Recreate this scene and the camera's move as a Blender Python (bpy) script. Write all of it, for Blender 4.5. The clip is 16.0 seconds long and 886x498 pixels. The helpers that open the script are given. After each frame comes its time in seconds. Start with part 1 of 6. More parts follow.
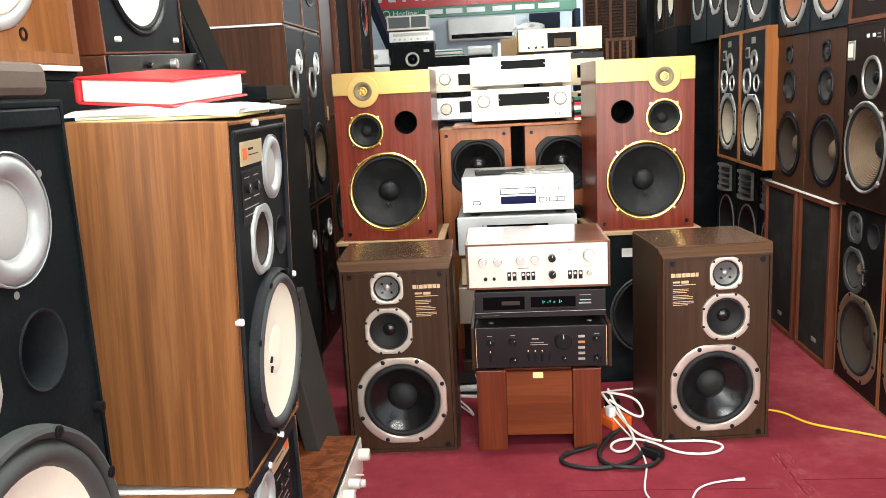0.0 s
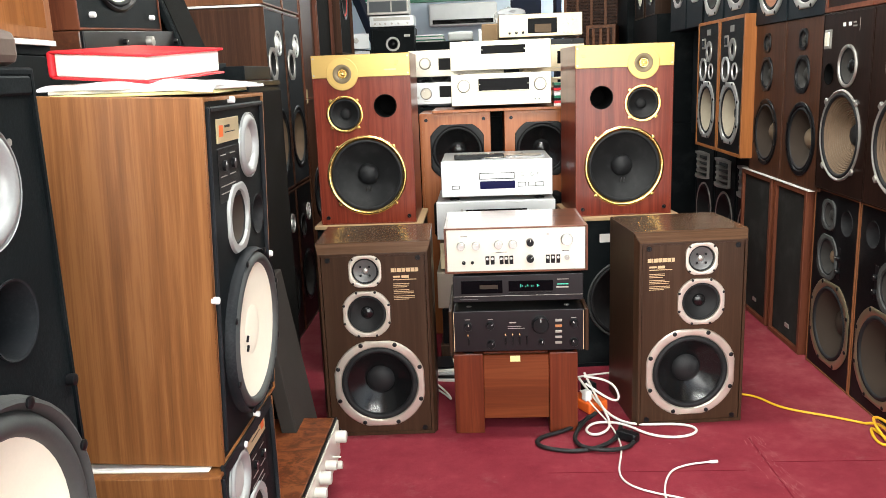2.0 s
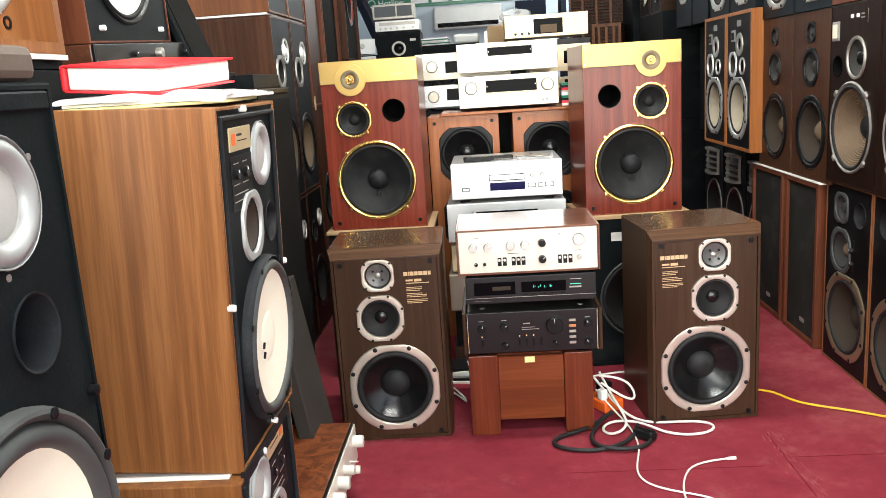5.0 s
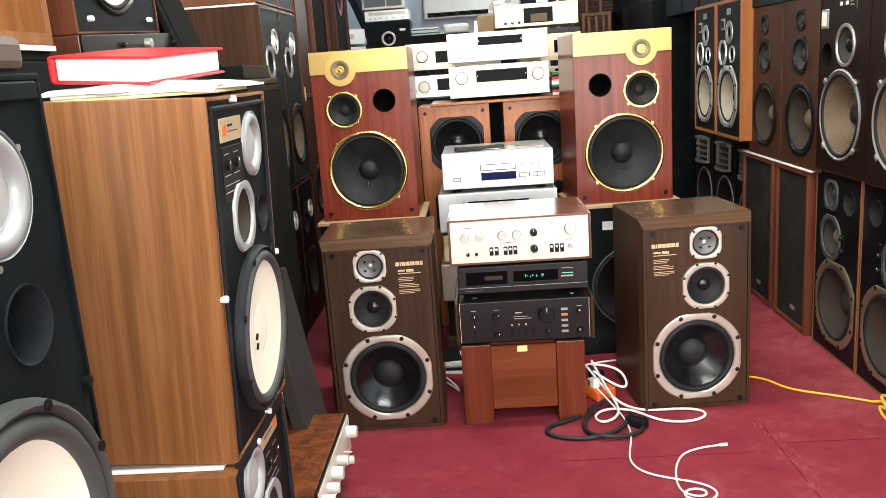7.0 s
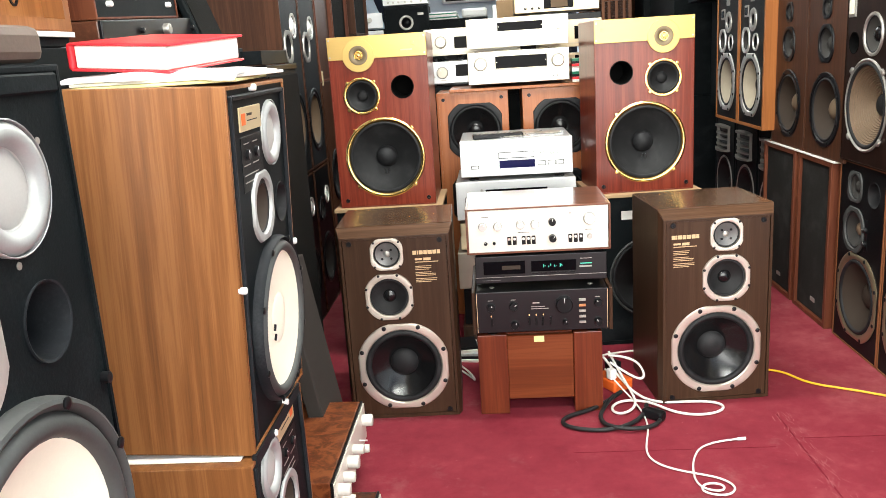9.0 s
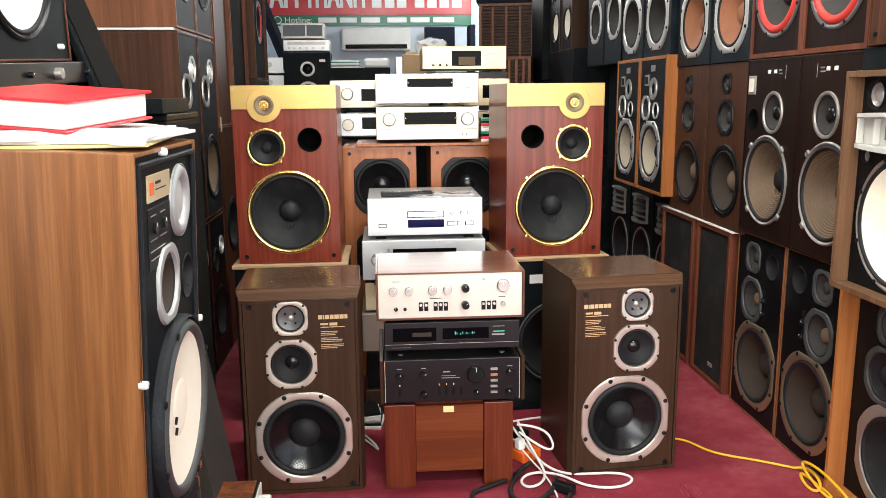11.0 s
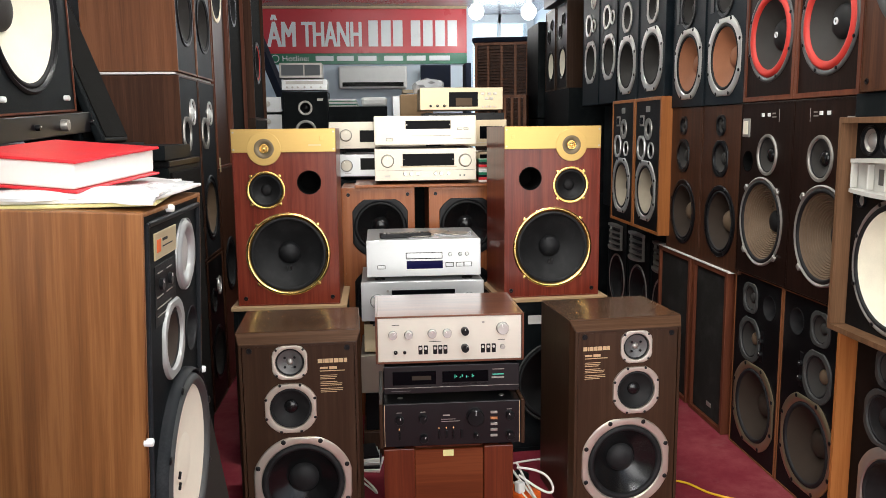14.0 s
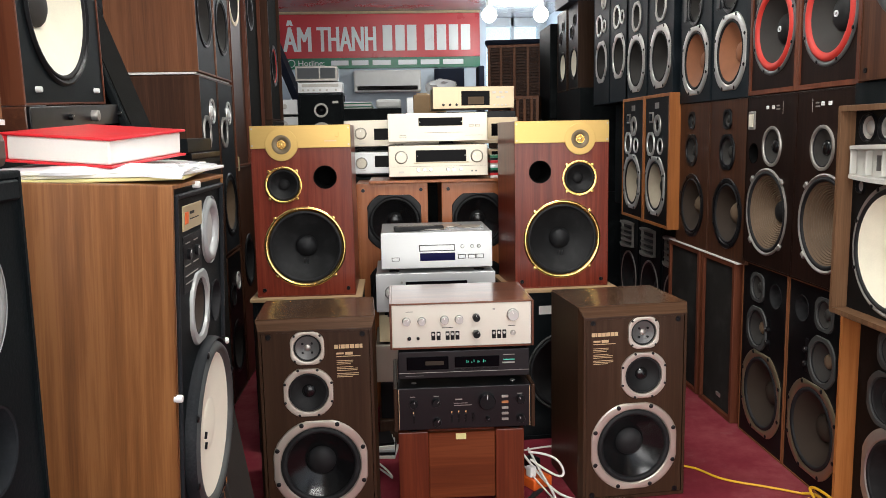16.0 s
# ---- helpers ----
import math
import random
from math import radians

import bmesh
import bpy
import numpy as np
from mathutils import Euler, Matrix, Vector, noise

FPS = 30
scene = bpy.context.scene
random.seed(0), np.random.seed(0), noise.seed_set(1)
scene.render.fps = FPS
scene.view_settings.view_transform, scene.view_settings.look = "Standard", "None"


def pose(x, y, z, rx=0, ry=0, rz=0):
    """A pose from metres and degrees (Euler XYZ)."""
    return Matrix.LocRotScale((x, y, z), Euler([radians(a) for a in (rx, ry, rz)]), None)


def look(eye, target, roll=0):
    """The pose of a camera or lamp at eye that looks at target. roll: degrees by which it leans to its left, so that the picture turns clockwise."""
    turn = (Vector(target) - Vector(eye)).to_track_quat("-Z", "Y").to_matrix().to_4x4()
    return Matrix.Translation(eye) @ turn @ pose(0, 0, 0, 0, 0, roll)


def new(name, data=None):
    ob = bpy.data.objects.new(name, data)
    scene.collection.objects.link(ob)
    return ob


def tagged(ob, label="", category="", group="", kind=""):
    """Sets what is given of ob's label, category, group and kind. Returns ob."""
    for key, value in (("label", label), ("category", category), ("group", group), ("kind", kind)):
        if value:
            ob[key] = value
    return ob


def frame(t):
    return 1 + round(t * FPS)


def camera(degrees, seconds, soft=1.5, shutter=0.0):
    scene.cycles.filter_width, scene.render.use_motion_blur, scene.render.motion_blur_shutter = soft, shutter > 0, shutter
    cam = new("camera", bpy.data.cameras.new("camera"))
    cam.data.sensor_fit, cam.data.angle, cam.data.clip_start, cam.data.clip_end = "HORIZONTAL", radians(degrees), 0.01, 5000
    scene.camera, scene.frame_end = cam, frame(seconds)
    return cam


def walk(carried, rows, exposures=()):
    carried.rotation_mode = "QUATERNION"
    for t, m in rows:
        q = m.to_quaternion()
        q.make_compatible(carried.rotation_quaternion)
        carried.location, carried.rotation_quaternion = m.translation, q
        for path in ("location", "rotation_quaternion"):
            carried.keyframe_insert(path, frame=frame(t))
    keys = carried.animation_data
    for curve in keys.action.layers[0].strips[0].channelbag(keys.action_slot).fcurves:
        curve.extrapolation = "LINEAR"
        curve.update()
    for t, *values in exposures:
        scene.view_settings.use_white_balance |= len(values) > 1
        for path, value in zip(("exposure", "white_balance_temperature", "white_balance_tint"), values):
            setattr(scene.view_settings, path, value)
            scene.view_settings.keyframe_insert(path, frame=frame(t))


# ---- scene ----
cam = camera(57.5, 16.0, soft=0.8)
PATH = [
    (0, (0.066, 0.113, 1.212), (-0.079, 2.069, 0.822), -2.9),
    (0.5, (0.069, 0.106, 1.209), (-0.052, 2.063, 0.811), -3.0),
    (1, (0.078, 0.107, 1.204), (-0.015, 2.062, 0.792), -2.8),
    (1.5, (0.074, 0.108, 1.198), (-0.006, 2.062, 0.776), -2.3),
    (2, (0.07, 0.109, 1.199), (-0.026, 2.061, 0.777), -2.2),
    (2.5, (0.066, 0.107, 1.199), (-0.057, 2.059, 0.783), -2.2),
    (3, (0.064, 0.104, 1.2), (-0.076, 2.056, 0.787), -2.5),
    (5.5, (0.065, 0.105, 1.2), (-0.049, 2.057, 0.784), -4.0),
    (6, (0.064, 0.105, 1.2), (-0.043, 2.056, 0.775), -4.0),
    (6.5, (0.062, 0.106, 1.198), (-0.039, 2.056, 0.768), -4.0),
    (7, (0.063, 0.104, 1.198), (-0.038, 2.053, 0.76), -4.1),
    (7.5, (0.062, 0.102, 1.2), (-0.039, 2.049, 0.754), -4.2),
    (8, (0.066, 0.109, 1.199), (-0.04, 2.052, 0.74), -4.3),
    (8.5, (0.066, 0.116, 1.201), (-0.054, 2.055, 0.726), -4.2),
    (9, (0.052, 0.125, 1.208), (-0.086, 2.063, 0.735), -3.7),
    (9.5, (0.025, 0.169, 1.215), (-0.04, 2.108, 0.729), -3.1),
    (10, (0.004, 0.218, 1.232), (0.084, 2.16, 0.76), -2.1),
    (10.2, (-0.001, 0.228, 1.237), (0.109, 2.174, 0.789), -1.4),
    (12.5, (-0.038, 0.255, 1.273), (0.121, 2.22, 0.941), 0.0),
    (13, (-0.037, 0.253, 1.281), (0.132, 2.219, 0.959), 0.2),
    (13.5, (-0.033, 0.251, 1.284), (0.129, 2.217, 0.957), -0.4),
    (14, (-0.032, 0.241, 1.286), (0.124, 2.213, 0.988), -0.6),
    (14.5, (-0.031, 0.229, 1.286), (0.127, 2.207, 1.031), -0.5),
    (15, (-0.032, 0.2, 1.265), (0.129, 2.178, 1.018), -0.3),
    (15.5, (-0.032, 0.16, 1.246), (0.11, 2.137, 0.981), -0.7),
    (16, (-0.026, 0.149, 1.244), (0.091, 2.125, 0.962), -1.1),
]
EXPOSURES = [(0, 0.42, 6500, 5), (7.6, 0.42, 6500, 5), (8.6, 0.57, 6500, 5), (9.3, 0.64, 6500, 5), (10.0, 0.5, 6500, 7), (12.5, -0.04, 6500, 9), (14.5, -0.33, 6500, 9), (16.0, -0.4, 6500, 9)]
walk(cam, [(t, look(eye, target, roll)) for t, eye, target, roll in PATH], EXPOSURES)

# ---- world and lights ----
world = bpy.data.worlds.new("world")
scene.world = world
world.use_nodes = True
sky = world.node_tree.nodes.new("ShaderNodeTexSky")
sky.sky_type, sky.sun_disc, sky.sun_elevation, sky.sun_rotation = "NISHITA", False, radians(55), radians(200)
world.node_tree.links.new(sky.outputs[0], world.node_tree.nodes["Background"].inputs[0])
world.node_tree.nodes["Background"].inputs[1].default_value = 0.1


def area(name, m, sx, sy, watts, colour):
    data = bpy.data.lights.new(name, "AREA")
    data.shape, data.size, data.size_y, data.energy, data.color = "RECTANGLE", sx, sy, watts, colour
    ob = new(name, data)
    ob.matrix_world = m
    return ob


# daylight of the open shop front, behind the camera, and of the glazed door at the far end
area("shopfront_daylight", look((-0.6, -2.6, 1.9), (0.2, 3.0, 1.0)), 8.0, 3.2, 520, (1.0, 0.97, 0.925))
# unseen ceiling tubes, assumed over the aisle to fill the side rows with light
for ty, watts in ((0.95, 42), (2.75, 34), (4.9, 15)):
    area("tube_light", look((0.35, ty, 2.52), (0.35, ty + 0.15, 0)), 1.3, 0.1, watts, (1.0, 0.985, 0.94))
area("rear_daylight", look((1.44, 9.95, 1.5), (1.2, 5.0, 1.2)), 0.6, 1.9, 24, (0.86, 0.95, 1.0))
BULBS = ((0.955, 8.3), (1.47, 8.3), (0.0, 6.6))
for bx, by in BULBS:
    bulb_light = bpy.data.lights.new("bulb_light", "POINT")
    bulb_light.energy, bulb_light.shadow_soft_size, bulb_light.color = 7, 0.05, (0.92, 0.98, 1.0)
    new("bulb_light", bulb_light).location = (bx, by, 2.27)

# ---- materials ----
M = {}


def nodes_of(name):
    m = bpy.data.materials.new(name)
    m.use_nodes = True
    nt = m.node_tree
    return m, nt, nt.nodes["Principled BSDF"]


def coords(nt, stretch):
    tc, mp = nt.nodes.new("ShaderNodeTexCoord"), nt.nodes.new("ShaderNodeMapping")
    info, add = nt.nodes.new("ShaderNodeObjectInfo"), nt.nodes.new("ShaderNodeVectorMath")
    mul = nt.nodes.new("ShaderNodeMath")
    mul.operation, mul.inputs[1].default_value = "MULTIPLY", 7.3
    nt.links.new(info.outputs["Random"], mul.inputs[0])
    nt.links.new(tc.outputs["Object"], add.inputs[0])
    nt.links.new(mul.outputs[0], add.inputs[1])
    nt.links.new(add.outputs[0], mp.inputs[0])
    mp.inputs["Scale"].default_value = stretch
    return mp


def tex(nt, vec, scale, detail=4, rough=0.6, distort=0.0):
    n = nt.nodes.new("ShaderNodeTexNoise")
    n.inputs["Scale"].default_value, n.inputs["Detail"].default_value = scale, detail
    n.inputs["Roughness"].default_value, n.inputs["Distortion"].default_value = rough, distort
    nt.links.new(vec.outputs[0], n.inputs["Vector"])
    return n


def ramp(nt, fac, stops):
    r = nt.nodes.new("ShaderNodeValToRGB")
    while len(r.color_ramp.elements) < len(stops):
        r.color_ramp.elements.new(0.5)
    for e, (p, c) in zip(r.color_ramp.elements, stops):
        e.position, e.color = p, (*c, 1)
    nt.links.new(fac, r.inputs[0])
    return r


def bump(nt, bsdf, height, strength, dist):
    b = nt.nodes.new("ShaderNodeBump")
    b.inputs["Strength"].default_value, b.inputs["Distance"].default_value = strength, dist
    nt.links.new(height, b.inputs["Height"])
    nt.links.new(b.outputs[0], bsdf.inputs["Normal"])


def shade(c, k):
    return tuple(min(1, max(0, v * k)) for v in c)


def plain(name, c, rough=0.5, metal=0.0, var=0.18, scale=9, grain=220, strength=0.12, stretch=(1, 1, 1), coat=0.0, dust=0.0, spec=0.5):
    m, nt, b = nodes_of(name)
    vec = coords(nt, stretch)
    big, fine = tex(nt, vec, scale, 5), tex(nt, vec, grain, 3)
    mixer = nt.nodes.new("ShaderNodeMath")
    mixer.operation = "MULTIPLY_ADD"
    mixer.inputs[1].default_value = 0.35
    nt.links.new(fine.outputs[0], mixer.inputs[0])
    nt.links.new(big.outputs[0], mixer.inputs[2])
    light = tuple(v + (0.5 - v) * dust for v in shade(c, 1 + var))
    col = ramp(nt, mixer.outputs[0], ((0.38, shade(c, 1 - var)), (0.68, c), (0.95, light)))
    nt.links.new(col.outputs[0], b.inputs["Base Color"])
    rr = nt.nodes.new("ShaderNodeMapRange")
    rr.inputs["To Min"].default_value, rr.inputs["To Max"].default_value = max(0.02, rough - 0.1), min(1, rough + 0.1)
    nt.links.new(big.outputs[0], rr.inputs["Value"])
    nt.links.new(rr.outputs[0], b.inputs["Roughness"])
    b.inputs["Metallic"].default_value, b.inputs["Coat Weight"].default_value = metal, coat
    b.inputs["Specular IOR Level"].default_value = spec
    if strength:
        bump(nt, b, fine.outputs[0], strength, 0.001)
    M[name] = m
    return m


def wood(name, dark, mid, light, rough=0.42, figure=0.6, coat=0.0, along="z", fine=1.0, spec=0.28):
    if figure < 1.1:
        dark, light = (tuple(a * 0.45 + c * 0.55 for a, c in zip(mid, e)) for e in (dark, light))
    m, nt, b = nodes_of(name)
    k = {"z": (1, 1, 0.03), "x": (0.03, 1, 1), "y": (1, 0.03, 1)}[along]
    if figure > 2:
        k = tuple(0.3 if v < 1 else 0.5 for v in k)
    vec = coords(nt, k)
    grain, pores = tex(nt, vec, 42 * fine, 7, 0.65, figure), tex(nt, vec, 330 * fine, 2, 0.5)
    broad = tex(nt, vec, 6, 3, 0.5, 0.4)
    add = nt.nodes.new("ShaderNodeMath")
    add.operation, add.inputs[1].default_value = "MULTIPLY_ADD", 0.55
    nt.links.new(broad.outputs[0], add.inputs[0])
    nt.links.new(grain.outputs[0], add.inputs[2])
    add2 = nt.nodes.new("ShaderNodeMath")
    add2.operation, add2.inputs[1].default_value = "MULTIPLY_ADD", 0.22
    nt.links.new(pores.outputs[0], add2.inputs[0])
    nt.links.new(add.outputs[0], add2.inputs[2])
    col = ramp(nt, add2.outputs[0], ((0.68, dark), (0.88, mid), (1.0, light)))
    nt.links.new(col.outputs[0], b.inputs["Base Color"])
    b.inputs["Roughness"].default_value, b.inputs["Coat Weight"].default_value = rough, coat
    b.inputs["Coat Roughness"].default_value = 0.15
    b.inputs["Specular IOR Level"].default_value = spec
    bump(nt, b, pores.outputs[0], 0.15, 0.0006)
    M[name] = m
    return m


def glow(name, c, strength):
    m, nt, b = nodes_of(name)
    b.inputs["Base Color"].default_value = (*c, 1)
    b.inputs["Emission Color"].default_value, b.inputs["Emission Strength"].default_value = (*c, 1), strength
    M[name] = m
    return m


def clear(name, c, rough=0.02, alpha=0.25):
    m, nt, b = nodes_of(name)
    b.inputs["Base Color"].default_value = (*c, 1)
    b.inputs["Roughness"].default_value, b.inputs["Alpha"].default_value = rough, alpha
    M[name] = m
    return m


wood("teak", (0.075, 0.024, 0.007), (0.205, 0.078, 0.0235), (0.32, 0.138, 0.047), 0.4, 0.25, 0.05, "z", 1.25)
wood("ebony", (0.005, 0.0025, 0.002), (0.012, 0.006, 0.0045), (0.024, 0.011, 0.008), 0.35, 0.2, 0, "z", 1.8, 0.1)
wood("dark_walnut", (0.024, 0.011, 0.006), (0.041, 0.02, 0.0112), (0.06, 0.0315, 0.0182), 0.36, 0.2, 0.08, "z", 2.2, 0.18)
wood("mahogany", (0.055, 0.008, 0.005), (0.148, 0.023, 0.0125), (0.23, 0.046, 0.024), 0.28, 0.3, 0.2, "z", 1.4)
wood("cherry", (0.17, 0.05, 0.016), (0.3, 0.094, 0.031), (0.38, 0.135, 0.05), 0.32, 0.6, 0.15)
wood("brown_oak", (0.024, 0.009, 0.005), (0.055, 0.021, 0.0105), (0.1, 0.041, 0.021), 0.4, spec=0.18)
wood("orange_wood", (0.2, 0.062, 0.015), (0.36, 0.125, 0.033), (0.46, 0.18, 0.055), 0.42)
wood("amber_wood", (0.13, 0.045, 0.013), (0.225, 0.088, 0.027), (0.3, 0.13, 0.045), 0.42)
wood("pale_walnut", (0.075, 0.036, 0.017), (0.135, 0.069, 0.035), (0.2, 0.108, 0.056), 0.45)
wood("sienna", (0.09, 0.03, 0.012), (0.175, 0.062, 0.024), (0.25, 0.098, 0.042), 0.4, 0.2)
# lighter than dark_walnut: the highlights on top faces are put into its colour
wood("walnut_top_lit", (0.03, 0.014, 0.007), (0.07, 0.035, 0.019), (0.115, 0.062, 0.036), 0.26, 0.2, 0.3, "x", 1.6)
wood("red_brown", (0.06, 0.016, 0.008), (0.12, 0.034, 0.016), (0.18, 0.058, 0.027), 0.45)
wood("rosewood", (0.025, 0.006, 0.003), (0.115, 0.03, 0.011), (0.21, 0.064, 0.022), 0.3, 2.2, 0.3, "y", 0.7)
wood("stand_wood", (0.062, 0.011, 0.0045), (0.115, 0.022, 0.0085), (0.17, 0.038, 0.014), 0.33, 0.9, 0.2)
wood("stand_panel", (0.07, 0.014, 0.005), (0.13, 0.029, 0.009), (0.19, 0.05, 0.017), 0.33, 1.0, 0.2, "x", 0.6)
wood("walnut_case", (0.06, 0.022, 0.012), (0.13, 0.048, 0.027), (0.2, 0.08, 0.046), 0.28, 0.7, 0.8, "x")
plain("black_paint", (0.0045, 0.0066, 0.0077), 0.55, 0, 0.35, 7, 260, 0.25, dust=0.02, spec=0.09)
plain("black_vinyl", (0.0045, 0.0045, 0.005), 0.42, 0, 0.3, 6, 400, 0.25, dust=0.02, spec=0.09)
plain("blue_black", (0.007, 0.0115, 0.0155), 0.45, 0, 0.3, 6, 260, 0.2, dust=0.02, spec=0.09)
plain("grey_baffle", (0.014, 0.0155, 0.018), 0.5, 0, 0.3, 6, 260, 0.2, dust=0.03, spec=0.09)
plain("black_metal", (0.0072, 0.0072, 0.0084), 0.35, 0.2, 0.25, 6, 300, 0.1, spec=0.25)
plain("dark_panel", (0.008, 0.007, 0.009), 0.33, 0.3, 0.2, 5, 300, 0.08, (0.1, 1, 1))
plain("rubber", (0.0108, 0.0108, 0.012), 0.6, 0, 0.3, 20, 300, 0.15, dust=0.03, spec=0.25)
plain("grey_rubber", (0.042, 0.044, 0.043), 0.6, 0, 0.25, 20, 300, 0.15)
plain("paper_black", (0.0102, 0.0102, 0.0108), 0.62, 0, 0.3, 18, 500, 0.3, dust=0.02, spec=0.25)
plain("poly_black", (0.006, 0.006, 0.0066), 0.22, 0, 0.25, 18, 500, 0.05)
plain("paper_white", (0.82, 0.76, 0.62), 0.7, 0, 0.05, 10, 300, 0.25)
plain("paper_cream", (0.84, 0.79, 0.63), 0.75, 0, 0.1, 10, 300, 0.25)
plain("paper_beige", (0.42, 0.36, 0.27), 0.75, 0, 0.14, 12, 300, 0.25)
plain("paper_tan", (0.14, 0.095, 0.06), 0.7, 0, 0.18, 12, 300, 0.25, spec=0.25)
plain("paper_rust", (0.29, 0.115, 0.055), 0.7, 0, 0.2, 12, 300, 0.25)
plain("paper_grey", (0.033, 0.0308, 0.0286), 0.65, 0, 0.22, 12, 300, 0.25, spec=0.25)
plain("red_foam", (0.52, 0.034, 0.024), 0.55, 0, 0.15, 20, 300, 0.2)
plain("alu", (0.74, 0.72, 0.69), 0.33, 0.75, 0.08, 14, 500, 0.06)
plain("dull_alu", (0.42, 0.4, 0.37), 0.42, 0.75, 0.14, 14, 500, 0.1)
plain("turned_alu", (0.7, 0.71, 0.68), 0.24, 0.6, 0.06, 14, 500, 0.03)
plain("satin_alu", (0.36, 0.365, 0.36), 0.45, 0.35, 0.12, 14, 500, 0.05)
plain("satin_dome", (0.42, 0.41, 0.39), 0.5, 0.1, 0.12, 10, 400, 0.05)
plain("bronze_alu", (0.7, 0.65, 0.57), 0.36, 0.8, 0.1, 14, 500, 0.06)
plain("gold", (0.86, 0.58, 0.2), 0.24, 1.0, 0.08, 10, 400, 0.04)
plain("gold_plate", (0.56, 0.37, 0.125), 0.36, 0.75, 0.06, 5, 500, 0.05, (0.08, 1, 1))
plain("brass_label", (0.62, 0.5, 0.3), 0.4, 0.5, 0.08, 20, 500, 0.05)
plain("gold_print", (0.6, 0.42, 0.24), 0.5, 0.2, 0.05, 20, 500, 0)
plain("champagne", (0.51, 0.465, 0.385), 0.33, 0.6, 0.05, 5, 600, 0.06, (0.08, 1, 1))
plain("silver_panel", (0.62, 0.63, 0.635), 0.34, 0.6, 0.05, 5, 600, 0.06, (0.08, 1, 1))
plain("rose_silver", (0.7, 0.66, 0.58), 0.36, 0.3, 0.05, 5, 600, 0.06, (0.08, 1, 1))
plain("gold_champagne", (0.47, 0.375, 0.25), 0.35, 0.6, 0.05, 5, 600, 0.06, (0.08, 1, 1))
plain("horn_bronze", (0.16, 0.12, 0.07), 0.4, 0.5, 0.1, 20, 500, 0.05)
plain("paper_umber", (0.036, 0.025, 0.018), 0.7, 0, 0.2, 12, 300, 0.25, spec=0.25)
plain("brass_dull", (0.36, 0.29, 0.19), 0.35, 0.8, 0.1, 14, 400, 0.05)
plain("horn_white", (0.55, 0.54, 0.5), 0.45, 0, 0.12, 9, 300, 0.08)
plain("horn_grey", (0.13, 0.13, 0.13), 0.35, 0.5, 0.15, 30, 400, 0.05)
plain("amber_key", (0.5, 0.2, 0.08), 0.4, 0.3, 0.1, 20, 300, 0.05)
plain("sleeve", (0.74, 0.75, 0.77), 0.25, 0, 0.06, 10, 80, 0.25)
plain("scuff", (0.29, 0.075, 0.085), 0.9, 0, 0.3, 40, 300, 0.2, spec=0.1)
plain("seam_dark", (0.16, 0.011, 0.022), 0.9, 0, 0.2, 40, 300, 0.2, spec=0.1)
plain("white_plastic", (0.78, 0.78, 0.76), 0.4, 0, 0.06, 8, 300, 0.05)
plain("pearl_plastic", (0.55, 0.53, 0.48), 0.35, 0, 0.1, 8, 300, 0.05)
# near-black, paints in the shade inside ports and the vent slot
plain("void_shade", (0.003, 0.003, 0.003), 0.9, 0, 0.2, 5, 300, 0, spec=0.05)
plain("display", (0.003, 0.003, 0.004), 0.1, 0, 0.2, 5, 300, 0, spec=0.04)
plain("blue_display", (0.008, 0.008, 0.05), 0.1, 0, 0.2, 5, 300, 0, spec=0.05)
plain("grille_cloth", (0.0065, 0.006, 0.0055), 0.9, 0, 0.25, 9, 700, 0.5, dust=0.012, spec=0.1)
plain("speaker_cloth", (0.019, 0.0175, 0.016), 0.9, 0, 0.3, 9, 700, 0.5, dust=0.03, spec=0.12)
plain("taupe_wood", (0.1, 0.07, 0.055), 0.6, 0, 0.25, 6, 200, 0.2)
plain("grey_board", (0.021, 0.017, 0.014), 0.7, 0, 0.25, 6, 300, 0.3)
plain("red_leather", (0.62, 0.018, 0.028), 0.42, 0, 0.12, 12, 420, 0.3)
plain("page_paper", (0.82, 0.79, 0.74), 0.75, 0, 0.05, 14, 300, 0.1)
plain("yellow_paper", (0.72, 0.66, 0.3), 0.7, 0, 0.1, 10, 200, 0.1)
plain("white_cable", (0.75, 0.73, 0.68), 0.45, 0, 0.1, 20, 300, 0.05)
plain("black_cable", (0.005, 0.005, 0.0055), 0.6, 0, 0.2, 60, 600, 0.4)
plain("yellow_cable", (0.75, 0.42, 0.02), 0.4, 0, 0.1, 20, 300, 0.05)
plain("orange_plastic", (0.75, 0.13, 0.02), 0.4, 0, 0.1, 12, 300, 0.05)
plain("cardboard", (0.4, 0.26, 0.14), 0.85, 0, 0.15, 10, 300, 0.3)
plain("pale_board", (0.52, 0.42, 0.27), 0.7, 0, 0.15, 10, 300, 0.2)
plain("banner_red", (0.56, 0.03, 0.045), 0.3, 0, 0.06, 3, 200, 0.02)
plain("banner_green", (0.01, 0.16, 0.085), 0.3, 0, 0.06, 3, 200, 0.02)
plain("banner_white", (0.82, 0.84, 0.86), 0.3, 0, 0.03, 3, 200, 0)
plain("wall_paint", (0.62, 0.71, 0.8), 0.7, 0, 0.08, 2, 120, 0.15)
plain("ceiling_gloss", (0.27, 0.255, 0.275), 0.22, 0, 0.12, 1.5, 60, 0.01, coat=0.25)
plain("navy_cloth", (0.0072, 0.0108, 0.024), 0.8, 0, 0.25, 8, 500, 0.3, spec=0.25)
plain("steel", (0.6, 0.6, 0.6), 0.3, 1.0, 0.1, 10, 300, 0.05)
plain("window_frame_white", (0.7, 0.74, 0.76), 0.4, 0, 0.06, 5, 200, 0.05)
